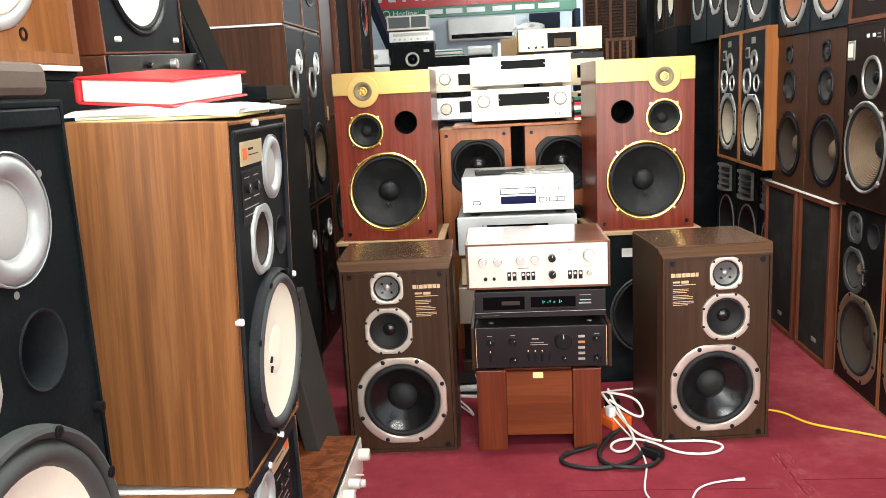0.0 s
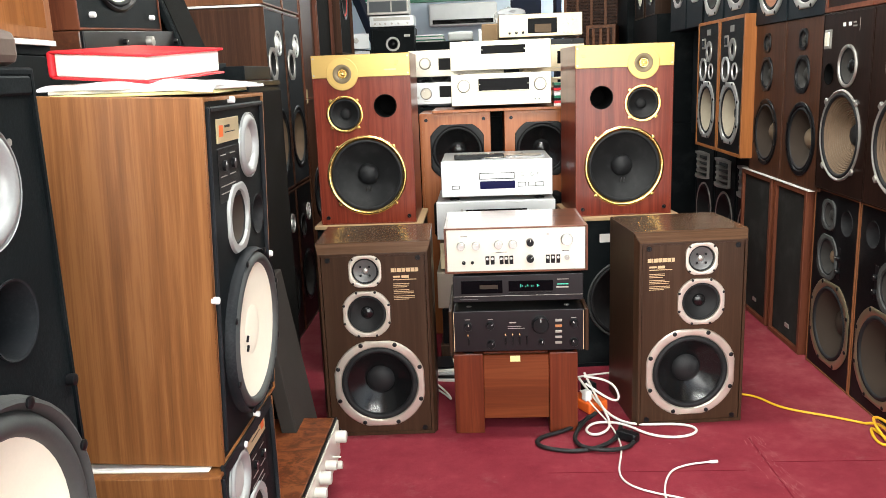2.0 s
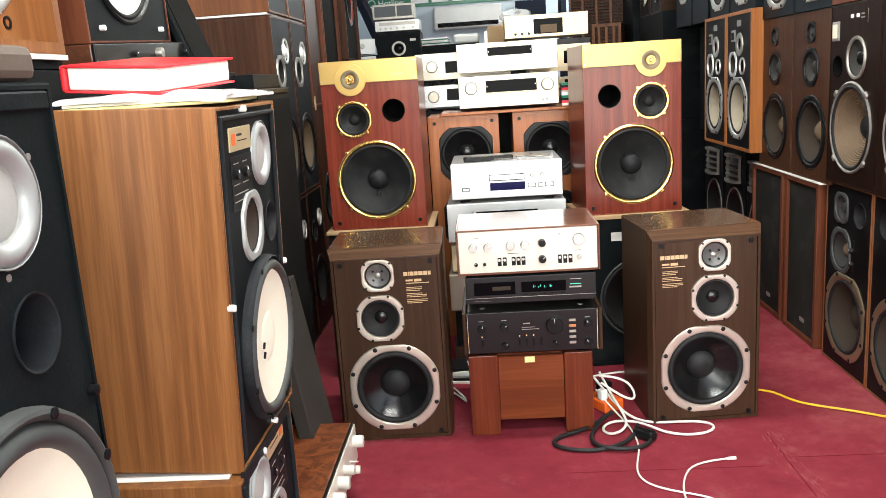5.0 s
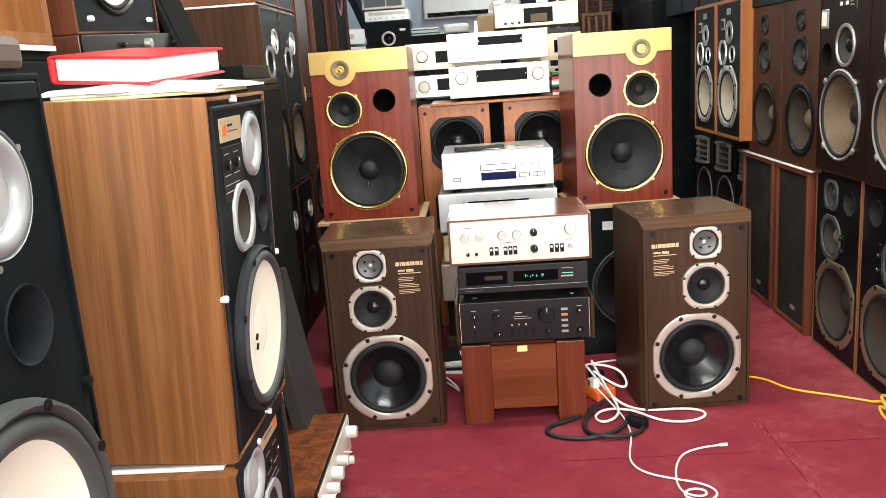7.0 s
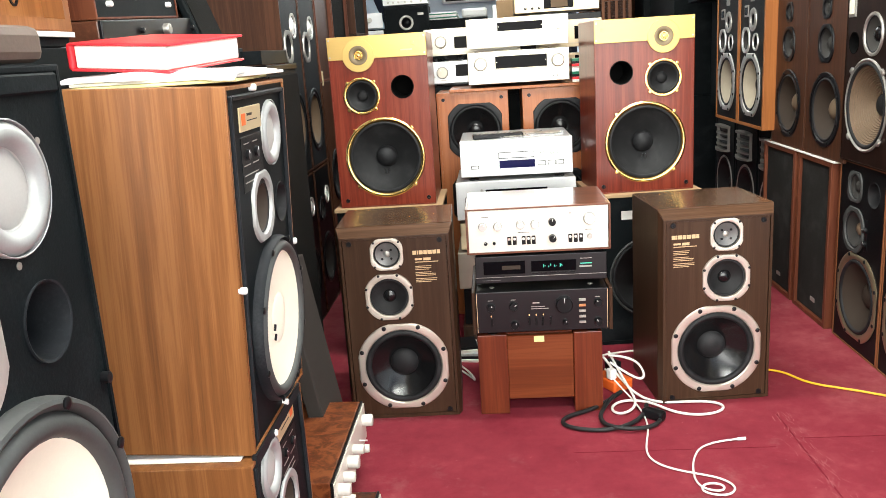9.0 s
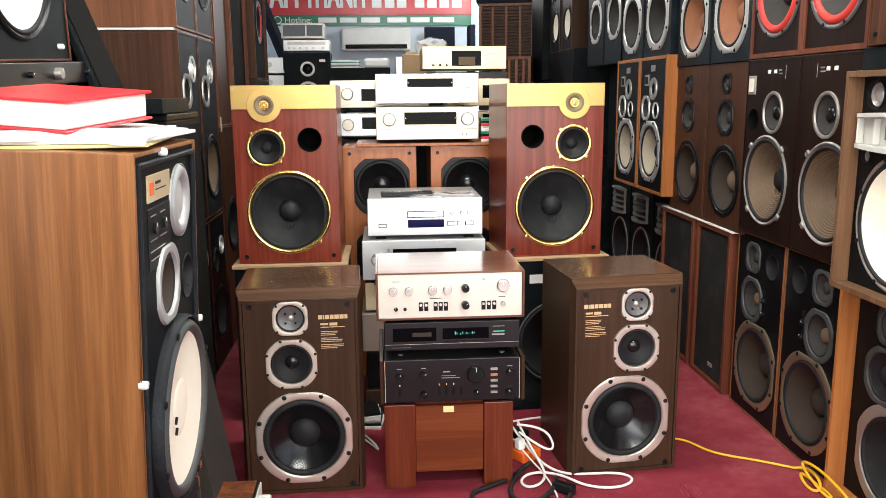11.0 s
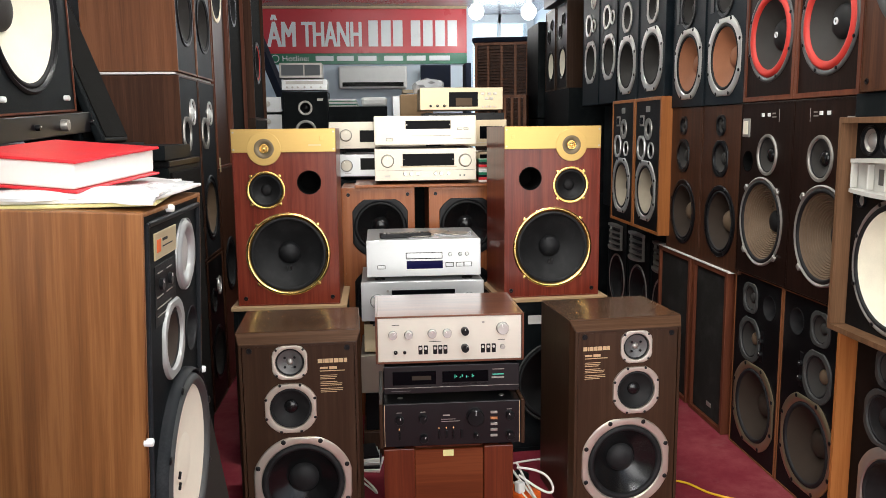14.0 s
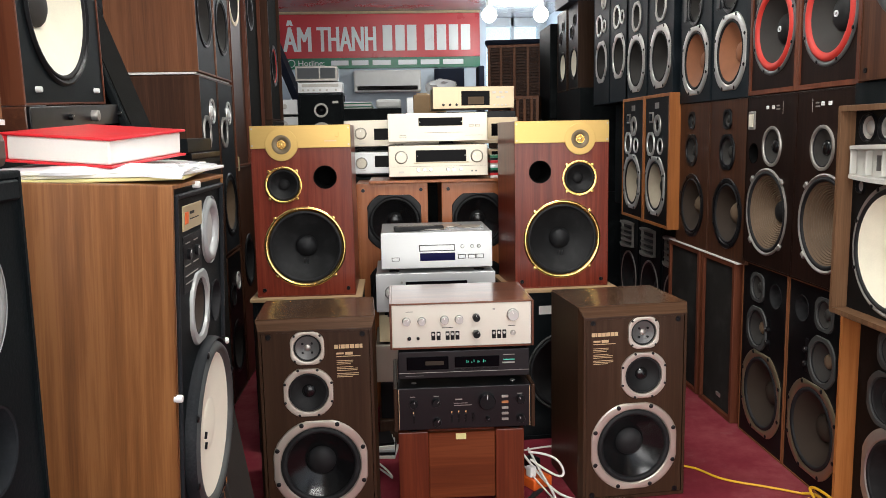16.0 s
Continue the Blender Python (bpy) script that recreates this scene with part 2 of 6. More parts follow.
plain("slate", (0.11, 0.12, 0.13), 0.6, 0, 0.15, 3, 120, 0.1)
glow("bulb_glow", (1.0, 0.97, 0.9), 30)
# for the assumed ceiling tubes, which stay out of view
glow("assumed_tube_glow", (0.95, 1.0, 0.98), 6)
glow("day_glow", (0.78, 0.94, 1.0), 1.4)
glow("green_led", (0.08, 0.55, 0.4), 0.3)
glow("amber_led", (0.9, 0.5, 0.2), 0.6)
clear("film", (0.9, 0.92, 0.94), 0.12, 0.35)
clear("pane", (0.85, 0.95, 1.0), 0.03, 0.2)


def carpet():
    m, nt, b = nodes_of("carpet")
    vec = coords(nt, (1, 1, 1))
    big, fine, mid = tex(nt, vec, 1.6, 5, 0.6), tex(nt, vec, 900, 2), tex(nt, vec, 14, 6, 0.7)
    a = nt.nodes.new("ShaderNodeMath")
    a.operation, a.inputs[1].default_value = "MULTIPLY_ADD", 0.5
    nt.links.new(mid.outputs[0], a.inputs[0])
    nt.links.new(big.outputs[0], a.inputs[2])
    col = ramp(nt, a.outputs[0], ((0.5, (0.16, 0.0165, 0.0275)), (0.75, (0.22, 0.028, 0.0415)), (0.98, (0.3, 0.067, 0.076))))
    spots = tex(nt, vec, 5, 9, 0.8)
    lift = ramp(nt, spots.outputs[0], ((0.56, (0, 0, 0)), (0.74, (0.34, 0.34, 0.34))))
    mix = nt.nodes.new("ShaderNodeMix")
    mix.data_type = "RGBA"
    mix.inputs[7].default_value = (0.33, 0.17, 0.16, 1)
    nt.links.new(lift.outputs[0], mix.inputs[0])
    nt.links.new(col.outputs[0], mix.inputs[6])
    nt.links.new(mix.outputs[2], b.inputs["Base Color"])
    b.inputs["Roughness"].default_value = 0.92
    b.inputs["Specular IOR Level"].default_value = 0.08
    bump(nt, b, fine.outputs[0], 0.5, 0.002)
    M["carpet"] = m


carpet()

# ---- mesh helpers ----
CACHE = {}


def to_mesh(bm, name, smooth=False):
    bmesh.ops.recalc_face_normals(bm, faces=bm.faces)
    me = bpy.data.meshes.new(name)
    bm.to_mesh(me)
    bm.free()
    if smooth:
        for p in me.polygons:
            p.use_smooth = True
        me.set_sharp_from_angle(angle=radians(38))
    return me


def link(name, me, material, parent, label="", at=(0, 0, 0), turn=(0, 0, 0)):
    """One mesh object under a thing or a part."""
    if not me.materials:
        me.materials.append(M[material])
    ob = new(name, me)
    ob.parent = parent
    ob.matrix_basis = pose(*at, *turn)
    return tagged(ob, label)


def part(name, bm, material, parent, label="", smooth=False, at=(0, 0, 0), turn=(0, 0, 0)):
    return link(name, to_mesh(bm, name, smooth), material, parent, label, at, turn)


def thing(name, label, category, m=None, group="", kind=""):
    ob = new(name)
    ob.empty_display_size = 0.05
    if m is not None:
        ob.matrix_basis = m
    return tagged(ob, label, category, group, kind)


def block(x0, x1, y0, y1, z0, z1, bevel=0.002, seg=1, bm=None):
    bm2 = bmesh.new()
    bmesh.ops.create_cube(bm2, size=1)
    for v in bm2.verts:
        v.co = (x0 + (v.co.x + 0.5) * (x1 - x0), y0 + (v.co.y + 0.5) * (y1 - y0), z0 + (v.co.z + 0.5) * (z1 - z0))
    if bevel:
        bevel = min(bevel, 0.45 * min(x1 - x0, y1 - y0, z1 - z0))
        bmesh.ops.bevel(bm2, geom=bm2.edges[:], offset=bevel, segments=seg, affect="EDGES", profile=0.5)
    if bm is None:
        return bm2
    me = bpy.data.meshes.new("t")
    bm2.to_mesh(me)
    bm2.free()
    bm.from_mesh(me)
    bpy.data.meshes.remove(me)
    return bm


def rings(loops, closed_end=False, seg=40):
    """A skin round the local y axis. loops: (radius or function of the angle, y)."""
    bm = bmesh.new()
    rows = []
    for r, y in loops:
        if r == 0:
            rows.append([bm.verts.new((0, y, 0))])
            continue
        row = []
        for i in range(seg):
            a = 2 * math.pi * i / seg
            k = r(a) if callable(r) else r
            row.append(bm.verts.new((k * math.cos(a), y, k * math.sin(a))))
        rows.append(row)
    for p, q in zip(rows, rows[1:]):
        for i in range(seg):
            j = (i + 1) % seg
            if len(q) == 1:
                bm.faces.new((p[i], p[j], q[0]))
            elif len(p) == 1:
                bm.faces.new((p[0], q[j], q[i]))
            else:
                bm.faces.new((p[i], p[j], q[j], q[i]))
    return bm


def cached(key, make, name, smooth=True):
    if key not in CACHE:
        CACHE[key] = to_mesh(make(), name, smooth)
    return CACHE[key]


def squared(r, a):
    """A circle of radius r cut by a square of half side a."""
    return lambda t: min(r, a / max(abs(math.cos(t)), abs(math.sin(t))))


def eight(r, a):
    return lambda t: min(r, a / max(abs(math.cos(t)), abs(math.sin(t))), a * 1.13 / max(abs(math.cos(t + math.pi / 4)), abs(math.sin(t + math.pi / 4))))


def driver(parent, name, x, z, r, frame_mat="black_metal", cone="paper_black", cap=None, surround="rubber", inner=0.84, roll=0.1,
           cap_r=0.3, deep=0.35, shape="round", bolts=0, bolt_mat="black_metal", proud=0.006, ribs=False, y=0.0, label="", cap_out=0.5, ears=0, lift=0.0):
    """A loudspeaker chassis seen from the front: frame, surround, cone, dust cap and bolts."""
    ri, th = r * inner, proud
    outer = {"round": r, "square": squared(r * 1.13, r), "barrel": squared(r * 1.04, r * 0.9), "eight": eight(r * 1.08, r), "soft": eight(r * 1.02, r * 0.975)}[shape]
    shrink = (lambda k: (lambda t: outer(t) * k)) if callable(outer) else (lambda k: r * k)
    seg = 48 if r > 0.09 else 32
    fr = cached(("fr", r, inner, shape, proud, frame_mat), lambda: rings([(outer, 0.002), (outer, -th * 0.45), (shrink(0.98), -th * 0.92), (lambda t: (outer(t) if callable(outer) else outer) * 0.55 + ri * 0.45, -th * 1.02), (ri * 1.03, -th * 0.85), (ri, -th * 0.2), (ri, 0.01)], seg=seg), "frame")
    f = link(name, fr, frame_mat, parent, label, (x, y, z))
    rc, rd = ri * (1 - roll), r * cap_r
    roll_h = min(0.012, (ri - rc) * 0.5)
    loops = [(ri * 1.01, 0.002)] + [(ri + (rc - ri) * (0.5 - 0.5 * math.cos(a)), 0.002 - roll_h * math.sin(a)) for a in (0.5, 1.05, 1.57, 2.1, 2.7, 3.14)]
    link("surround", cached(("su", r, inner, roll, surround), lambda: rings(loops, seg=seg), "surround"), surround, f, "", (0, -lift, 0))
    d = r * deep
    n = 28 if ribs else 5
    prof = []
    for i in range(n + 1):
        k = i / n
        prof.append((rc * 1.003 + (rd * 0.9 - rc) * k, 0.002 + d * (k ** 0.85) + (0.0016 * math.sin(i * math.pi) if not ribs else (0.0032 if i % 2 else 0))))
    link("cone", cached(("co", r, inner, roll, cone, cap_r, deep, ribs), lambda: rings(prof, seg=seg), "cone"), cone, f, "", (0, -lift, 0))
    dome = [(rd * math.cos(a), 0.002 + d * 0.93 - rd * cap_out * math.sin(a)) for a in (0, 0.3, 0.6, 0.9, 1.2, 1.4)] + [(0, 0.002 + d * 0.93 - rd * cap_out)]
    link("dust_cap", cached(("cap", r, cap_r, deep, cap or cone, cap_out), lambda: rings(dome, seg=24), "dust_cap"), cap or cone, f, "", (0, -lift, 0))
    for i in range(bolts):
        a = math.pi * (2 * i + 1) / bolts
        k = (outer(a) if callable(outer) else r)
        k = (k + ri) / 2 if shape == "round" else k * 0.94
        br = max(0.003, min(0.006, r * 0.045))
        if shape != "round":
            link("bolt_seat", cached(("seat", br), lambda: rings([(br * 1.25, 0.004), (br * 1.25, -0.0007), (0, -0.0007)], seg=14), "bolt_seat", False), "rubber", f, "", (k * math.cos(a), -th, k * math.sin(a)))
        link("bolt", cached(("bolt", br, bolt_mat), lambda: rings([(br, 0), (br, -0.002), (br * 0.6, -0.003), (0, -0.003)], seg=10), "bolt"), bolt_mat, f, "", (k * math.cos(a), -th, k * math.sin(a)))
    for i in range(ears):
        a = math.pi * (2 * i + 1) / ears
        link("lug", cached(("lug", r, frame_mat), lambda: block(-0.009, 0.009, -0.009, 0.002, -0.012, 0.012, 0.003), "lug"), frame_mat, f, "", (r * 1.02 * math.cos(a), 0, r * 1.02 * math.sin(a)), (0, -math.degrees(a), 0))
    return f


def port(parent, x, z, r, y=0.0, rim=None, name="bass_port"):
    tube = cached(("port", r), lambda: rings([(r * 1.06, 0.001), (r * 1.06, -0.0025), (r, -0.0015), (r * 0.93, 0.012), (r * 0.9, 0.13), (0, 0.13)], seg=32), "port")
    return link(name, tube, rim or "void_shade", parent, "", (x, y, z))


def holed(w, h, holes, thick=0.012, x0=None, z0=0.0):
    """A panel in the xz plane, front at y = 0, with round holes (x, z, r)."""
    bm = bmesh.new()
    x0 = -w / 2 if x0 is None else x0
    edges = []

    def loop(pts):
        vs = [bm.verts.new(p) for p in pts]
        edges.extend(bm.edges.new((vs[i], vs[(i + 1) % len(vs)])) for i in range(len(vs)))

    loop([(x0, 0, z0), (x0 + w, 0, z0), (x0 + w, 0, z0 + h), (x0, 0, z0 + h)])
    for x, z, r in holes:
        loop([(x + r * math.cos(2 * math.pi * i / 28), 0, z + r * math.sin(2 * math.pi * i / 28)) for i in range(28)])
    bmesh.ops.triangle_fill(bm, edges=edges, use_beauty=True)
    # thickness
    out = bmesh.ops.extrude_face_region(bm, geom=bm.faces[:])
    bmesh.ops.translate(bm, verts=[v for v in out["geom"] if isinstance(v, bmesh.types.BMVert)], vec=(0, thick, 0))
    return bm


def shell(w, d, h, t=0.016, inset=0.004):
    """A cabinet open at the front: outer box, front rim of thickness t, inner reveal."""
    bm = bmesh.new()
    def rect(hw, z0, z1, y):
        return [bm.verts.new(p) for p in ((-hw, y, z0), (hw, y, z0), (hw, y, z1), (-hw, y, z1))]
    o, i = rect(w / 2, 0, h, 0), rect(w / 2 - t, t, h - t, 0)
    j, b = rect(w / 2 - t, t, h - t, inset + 0.14), rect(w / 2, 0, h, d)
    for p, q in ((o, i), (i, j), (o, b)):
        for n in range(4):
            m = (n + 1) % 4
            bm.faces.new((p[n], p[m], q[m], q[n]))
    bm.faces.new(b)
    bm.faces.new(j)
    es = [e for e in bm.edges if all(v in o + b for v in e.verts)]
    bmesh.ops.bevel(bm, geom=es, offset=0.0022, segments=2, affect="EDGES", profile=0.6)
    return bm


def speaker(name, label, m, w, h, d, body, face, drivers, ports=(), t=0.016, inset=0.004, group="", screws=0.0, extra=None, category="loudspeaker", port_mat=None):
    """drivers: dicts for driver(); local x to the right of one who looks at its front, z up from its base."""
    root = thing(name, label, category, m, group)
    part("cabinet", shell(w, d, h, t, inset), body, root)
    holes = [(k["x"], k["z"], k["r"] * k.get("inner", 0.84) * 1.03) for k in drivers] + [(x, z, r * 1.0) for x, z, r in ports]
    part("baffle", holed(w - 2 * t, h - 2 * t, holes, z0=t), face, root, "", False, (0, inset, 0))
    for k in drivers:
        driver(root, y=inset, **k)
    for x, z, r in ports:
        port(root, x, z, r, inset, port_mat)
    if screws:
        for sx in (-1, 1):
            for z in (screws, h - screws):
                link("grille_socket", cached(("sock",), lambda: rings([(0.008, 0), (0.008, -0.003), (0.004, -0.003), (0.004, -0.001), (0, -0.001)], seg=14), "sock"), "black_metal", root, "", (sx * (w / 2 - screws), inset, z))
    if extra:
        extra(root, inset)
    return root


def plate(parent, name, x0, x1, z0, z1, material, y=0.0, th=0.003, label="", bevel=0.0008):
    return part(name, block(x0, x1, y - th, y + 0.001, z0, z1, bevel), material, parent, label)


def arc_bar(half, z, sag, high, y0, y1, n=14):
    """A bar along x that bows by sag in z and forward in y towards its middle."""
    bm = bmesh.new()
    rows = []
    for i in range(n + 1):
        u = -1 + 2 * i / n
        x, dz, dy = half * u, sag * (1 - u * u), -0.02 * (1 - u * u)
        rows.append([bm.verts.new(p) for p in ((x, y0 + dy, z + dz), (x, y1, z + dz), (x, y1, z + dz + high), (x, y0 + dy, z + dz + high))])
    for p, q in zip(rows, rows[1:]):
        for j in range(4):
            bm.faces.new((p[j], q[j], q[(j + 1) % 4], p[(j + 1) % 4]))
    bm.faces.new(rows[0])
    bm.faces.new(rows[-1][::-1])
    return bm


def bars(parent, x0, z0, wide, rows, pitch, high, material, y=0.0, name="print_bar", seed=1):
    rnd = random.Random(seed)
    for i in range(rows):
        plate(parent, name, x0, x0 + wide * rnd.uniform(0.7, 1.0), z0 - i * pitch - high, z0 - i * pitch, material, y, 0.0008, "", 0)


def right(x, y, z, turn=0):
    """Pose of a thing that faces the shop's middle from its right-hand side; y is its centre."""
    return pose(x, y, z, 0, 0, -90 + turn)


def left(x, y, z, turn=0):
    return pose(x, y, z, 0, 0, 90 + turn)


def tilted_left(x, y, z, tilt):
    """As left(), with its far end raised by some degrees."""
    return Matrix.Translation((x, y, z)) @ Euler((radians(tilt), 0, 0)).to_matrix().to_4x4() @ pose(0, 0, 0, 0, 0, 90)


def front(x, y, z, turn=0):
    return pose(x, y, z, 0, 0, turn)

# ---- the room ----
def setting(name, bm, material, label, category):
    ob = new(name, to_mesh(bm, name))
    ob.data.materials.append(M[material])
    return tagged(ob, label, category, "", "structure")


FRONT, REAR, LEFT, RIGHT, TOP = 0.28, 9.4, -1.45, 1.85, 2.6
setting("floor", block(LEFT - 0.1, RIGHT + 0.1, -0.6, 11.2, -0.1, 0, 0), "carpet", "worn dark red carpet with scuffs and dust", "floor")
setting("wall_left", block(LEFT - 0.1, LEFT, FRONT, 11.1, 0, TOP, 0), "wall_paint", "pale blue painted wall behind stacked speakers", "wall")
setting("wall_right", block(RIGHT, RIGHT + 0.1, FRONT, 11.1, 0, TOP, 0), "wall_paint", "pale blue painted wall behind stacked speakers", "wall")
setting("wall_rear", block(LEFT, 1.0, REAR, REAR + 0.1, 0, TOP, 0), "wall_paint", "pale blue painted rear wall of the shop", "wall")
setting("wall_return", block(0.96, 1.06, REAR + 0.1, 10.6, 0, TOP, 0), "wall_paint", "short pale blue wall beside the rear door", "wall")
setting("ceiling", block(LEFT - 0.1, RIGHT + 0.1, FRONT, 11.1, TOP, TOP + 0.1, 0), "ceiling_gloss", "glossy grey plastic ceiling that mirrors the sign", "ceiling")
setting("wall_front_header", block(LEFT, RIGHT, FRONT - 0.1, FRONT, 2.5, TOP, 0), "wall_paint", "plain strip over the open shop front", "wall")
setting("street", block(-9, 9, -14, -0.6, -0.14, -0.04, 0), "slate", "grey street outside the open shop front", "ground")
trim = setting("trim", block(LEFT, 0.98, REAR - 0.04, REAR, 2.575, 2.6, 0.004), "pale_board", "thin pale wooden strip between sign and ceiling", "trim")
door = thing("window_1", "bright glazed rear door with white frame", "window", pose(0, 0, 0), "", "structure")
for x0, x1, z0, z1 in ((1.06, 1.12, 0, TOP), (1.76, 1.85, 0, TOP), (1.42, 1.46, 0, TOP), (1.12, 1.76, 2.5, TOP), (1.12, 1.76, 0, 0.2)):
    part("window_frame", block(x0, x1, 10.0, 10.06, z0, z1, 0.004), "window_frame_white", door)
for x0, x1 in ((1.12, 1.42), (1.46, 1.76)):
    p = part("pane", block(x0, x1, 10.025, 10.031, 0.2, 2.5, 0), "pane", door)
    p.visible_shadow = False
backdrop = setting("backdrop", block(1.0, 2.0, 10.7, 10.72, 0, 2.6, 0), "day_glow", "bright hazy daylight outside the rear door", "backdrop")

# ---- sign on the rear wall ----
def lettering(text, name, parent, x, y, z, size, material, wide, bold=0.0):
    cu = bpy.data.curves.new("lettering", "FONT")
    cu.body, cu.size, cu.extrude = text, size, 0.002
    tmp = new("lettering_tmp", cu)
    bpy.context.view_layer.update()
    me = bpy.data.meshes.new_from_object(tmp.evaluated_get(bpy.context.evaluated_depsgraph_get()))
    bpy.data.objects.remove(tmp)
    me.materials.clear()
    if bold:
        bm = bmesh.new()
        bm.from_mesh(me)
        base = bm.verts[:] + bm.edges[:] + bm.faces[:]
        for n in range(1, 5):
            dup = [g for g in bmesh.ops.duplicate(bm, geom=base)["geom"] if isinstance(g, bmesh.types.BMVert)]
            bmesh.ops.translate(bm, verts=dup, vec=(bold * n, 0, -0.0003 * n))
        bm.to_mesh(me)
        bm.free()
    ob = link(name, me, material, parent, "", (x, y, z), (90, 0, 0))
    xs = [v.co.x for v in me.vertices]
    ob.scale = (wide / (max(xs) - min(xs)), 1, 1)
    return ob


sign = thing("shop_sign", "red and green printed shop banner with white lettering", "sign", pose(0, REAR - 0.03, 0))
part("banner_field", block(-1.275, 0.977, 0, 0.02, 2.1, 2.572, 0.002), "banner_red", sign)
part("banner_strip", block(-1.275, 0.977, 0, 0.02, 1.983, 2.0995, 0.002), "banner_green", sign)
lettering("ÂM", "word", sign, -1.205, -0.001, 2.172, 0.385, "banner_white", 0.315, 0.0085)
lettering("THANH", "word", sign, -0.835, -0.001, 2.172, 0.385, "banner_white", 0.655, 0.0085)
for x in (-0.105, 0.035, 0.165, 0.36, 0.495, 0.63, 0.765):
    part("letter_bar", block(x, x + 0.105, -0.004, 0, 2.172, 2.45, 0.002), "banner_white", sign)
lettering("Hotline:", "word", sign, -1.05, -0.001, 2.018, 0.085, "banner_white", 0.285)
for x0, x1 in ((-0.685, -0.49), (-0.455, -0.27), (-0.225, -0.02), (0.06, 0.27), (0.31, 0.52), (0.56, 0.79)):
    part("number_bar", block(x0, x1, -0.004, 0, 2.018, 2.072, 0.002), "banner_white", sign)
part("badge", rings([(0.042, 0.001), (0.042, -0.004), (0.034, -0.004), (0.034, 0.0)], seg=28), "banner_white", sign, "", False, (-1.12, 0, 2.045))

# air conditioner and bulbs
ac = thing("air_conditioner", "white wall air conditioner under the shop sign", "air conditioner", pose(-0.065, REAR, 1.715))
part("housing", block(-0.37, 0.37, -0.2, 0, 0.0, 0.235, 0.02, 3), "white_plastic", ac)
part("vent", block(-0.33, 0.33, -0.206, -0.195, 0.018, 0.062, 0.003), "void_shade", ac)
for i in range(3):
    part("louvre", block(-0.32, 0.32, -0.209, -0.2062, 0.026 + i * 0.012, 0.0275 + i * 0.012, 0.0005), "horn_grey", ac)
part("flap", block(-0.34, 0.34, -0.214, -0.198, 0.064, 0.071, 0.001), "white_plastic", ac)
for bx, by in BULBS:
    b = thing("light_bulb", "bare glowing light bulb on a short cord", "bulb", pose(bx, by, 2.4), "bulbs at the rear")
    part("glass", rings([(0, -0.08), (0.03, -0.075), (0.058, -0.05), (0.075, -0.012), (0.07, 0.022), (0.05, 0.05), (0.028, 0.068), (0, 0.07)], seg=24), "bulb_glow", b, "", True, (0, 0, 0), (90, 0, 0))
    part("socket", block(-0.024, 0.024, -0.024, 0.024, 0.07, 0.13, 0.008, 2), "white_plastic", b)
    part("cord", block(-0.003, 0.003, -0.003, 0.003, 0.13, TOP - 2.4, 0.001), "white_cable", b)
for o in bpy.data.objects:
    if o.name.startswith("glass"):
        o.visible_shadow = False

# fixtures that go with the added tube light, none of them in view
for ty in (0.95, 2.75, 4.9):
    tl = thing("tube_lamp", "assumed white ceiling tube lamp, out of view", "lamp", pose(0.35, ty, TOP), "ceiling tubes")
    part("housing", block(-0.68, 0.68, -0.04, 0.04, -0.045, 0.0, 0.006, 2), "white_plastic", tl)
    part("tube", block(-0.65, 0.65, -0.018, 0.018, -0.07, -0.046, 0.01, 3), "assumed_tube_glow", tl)

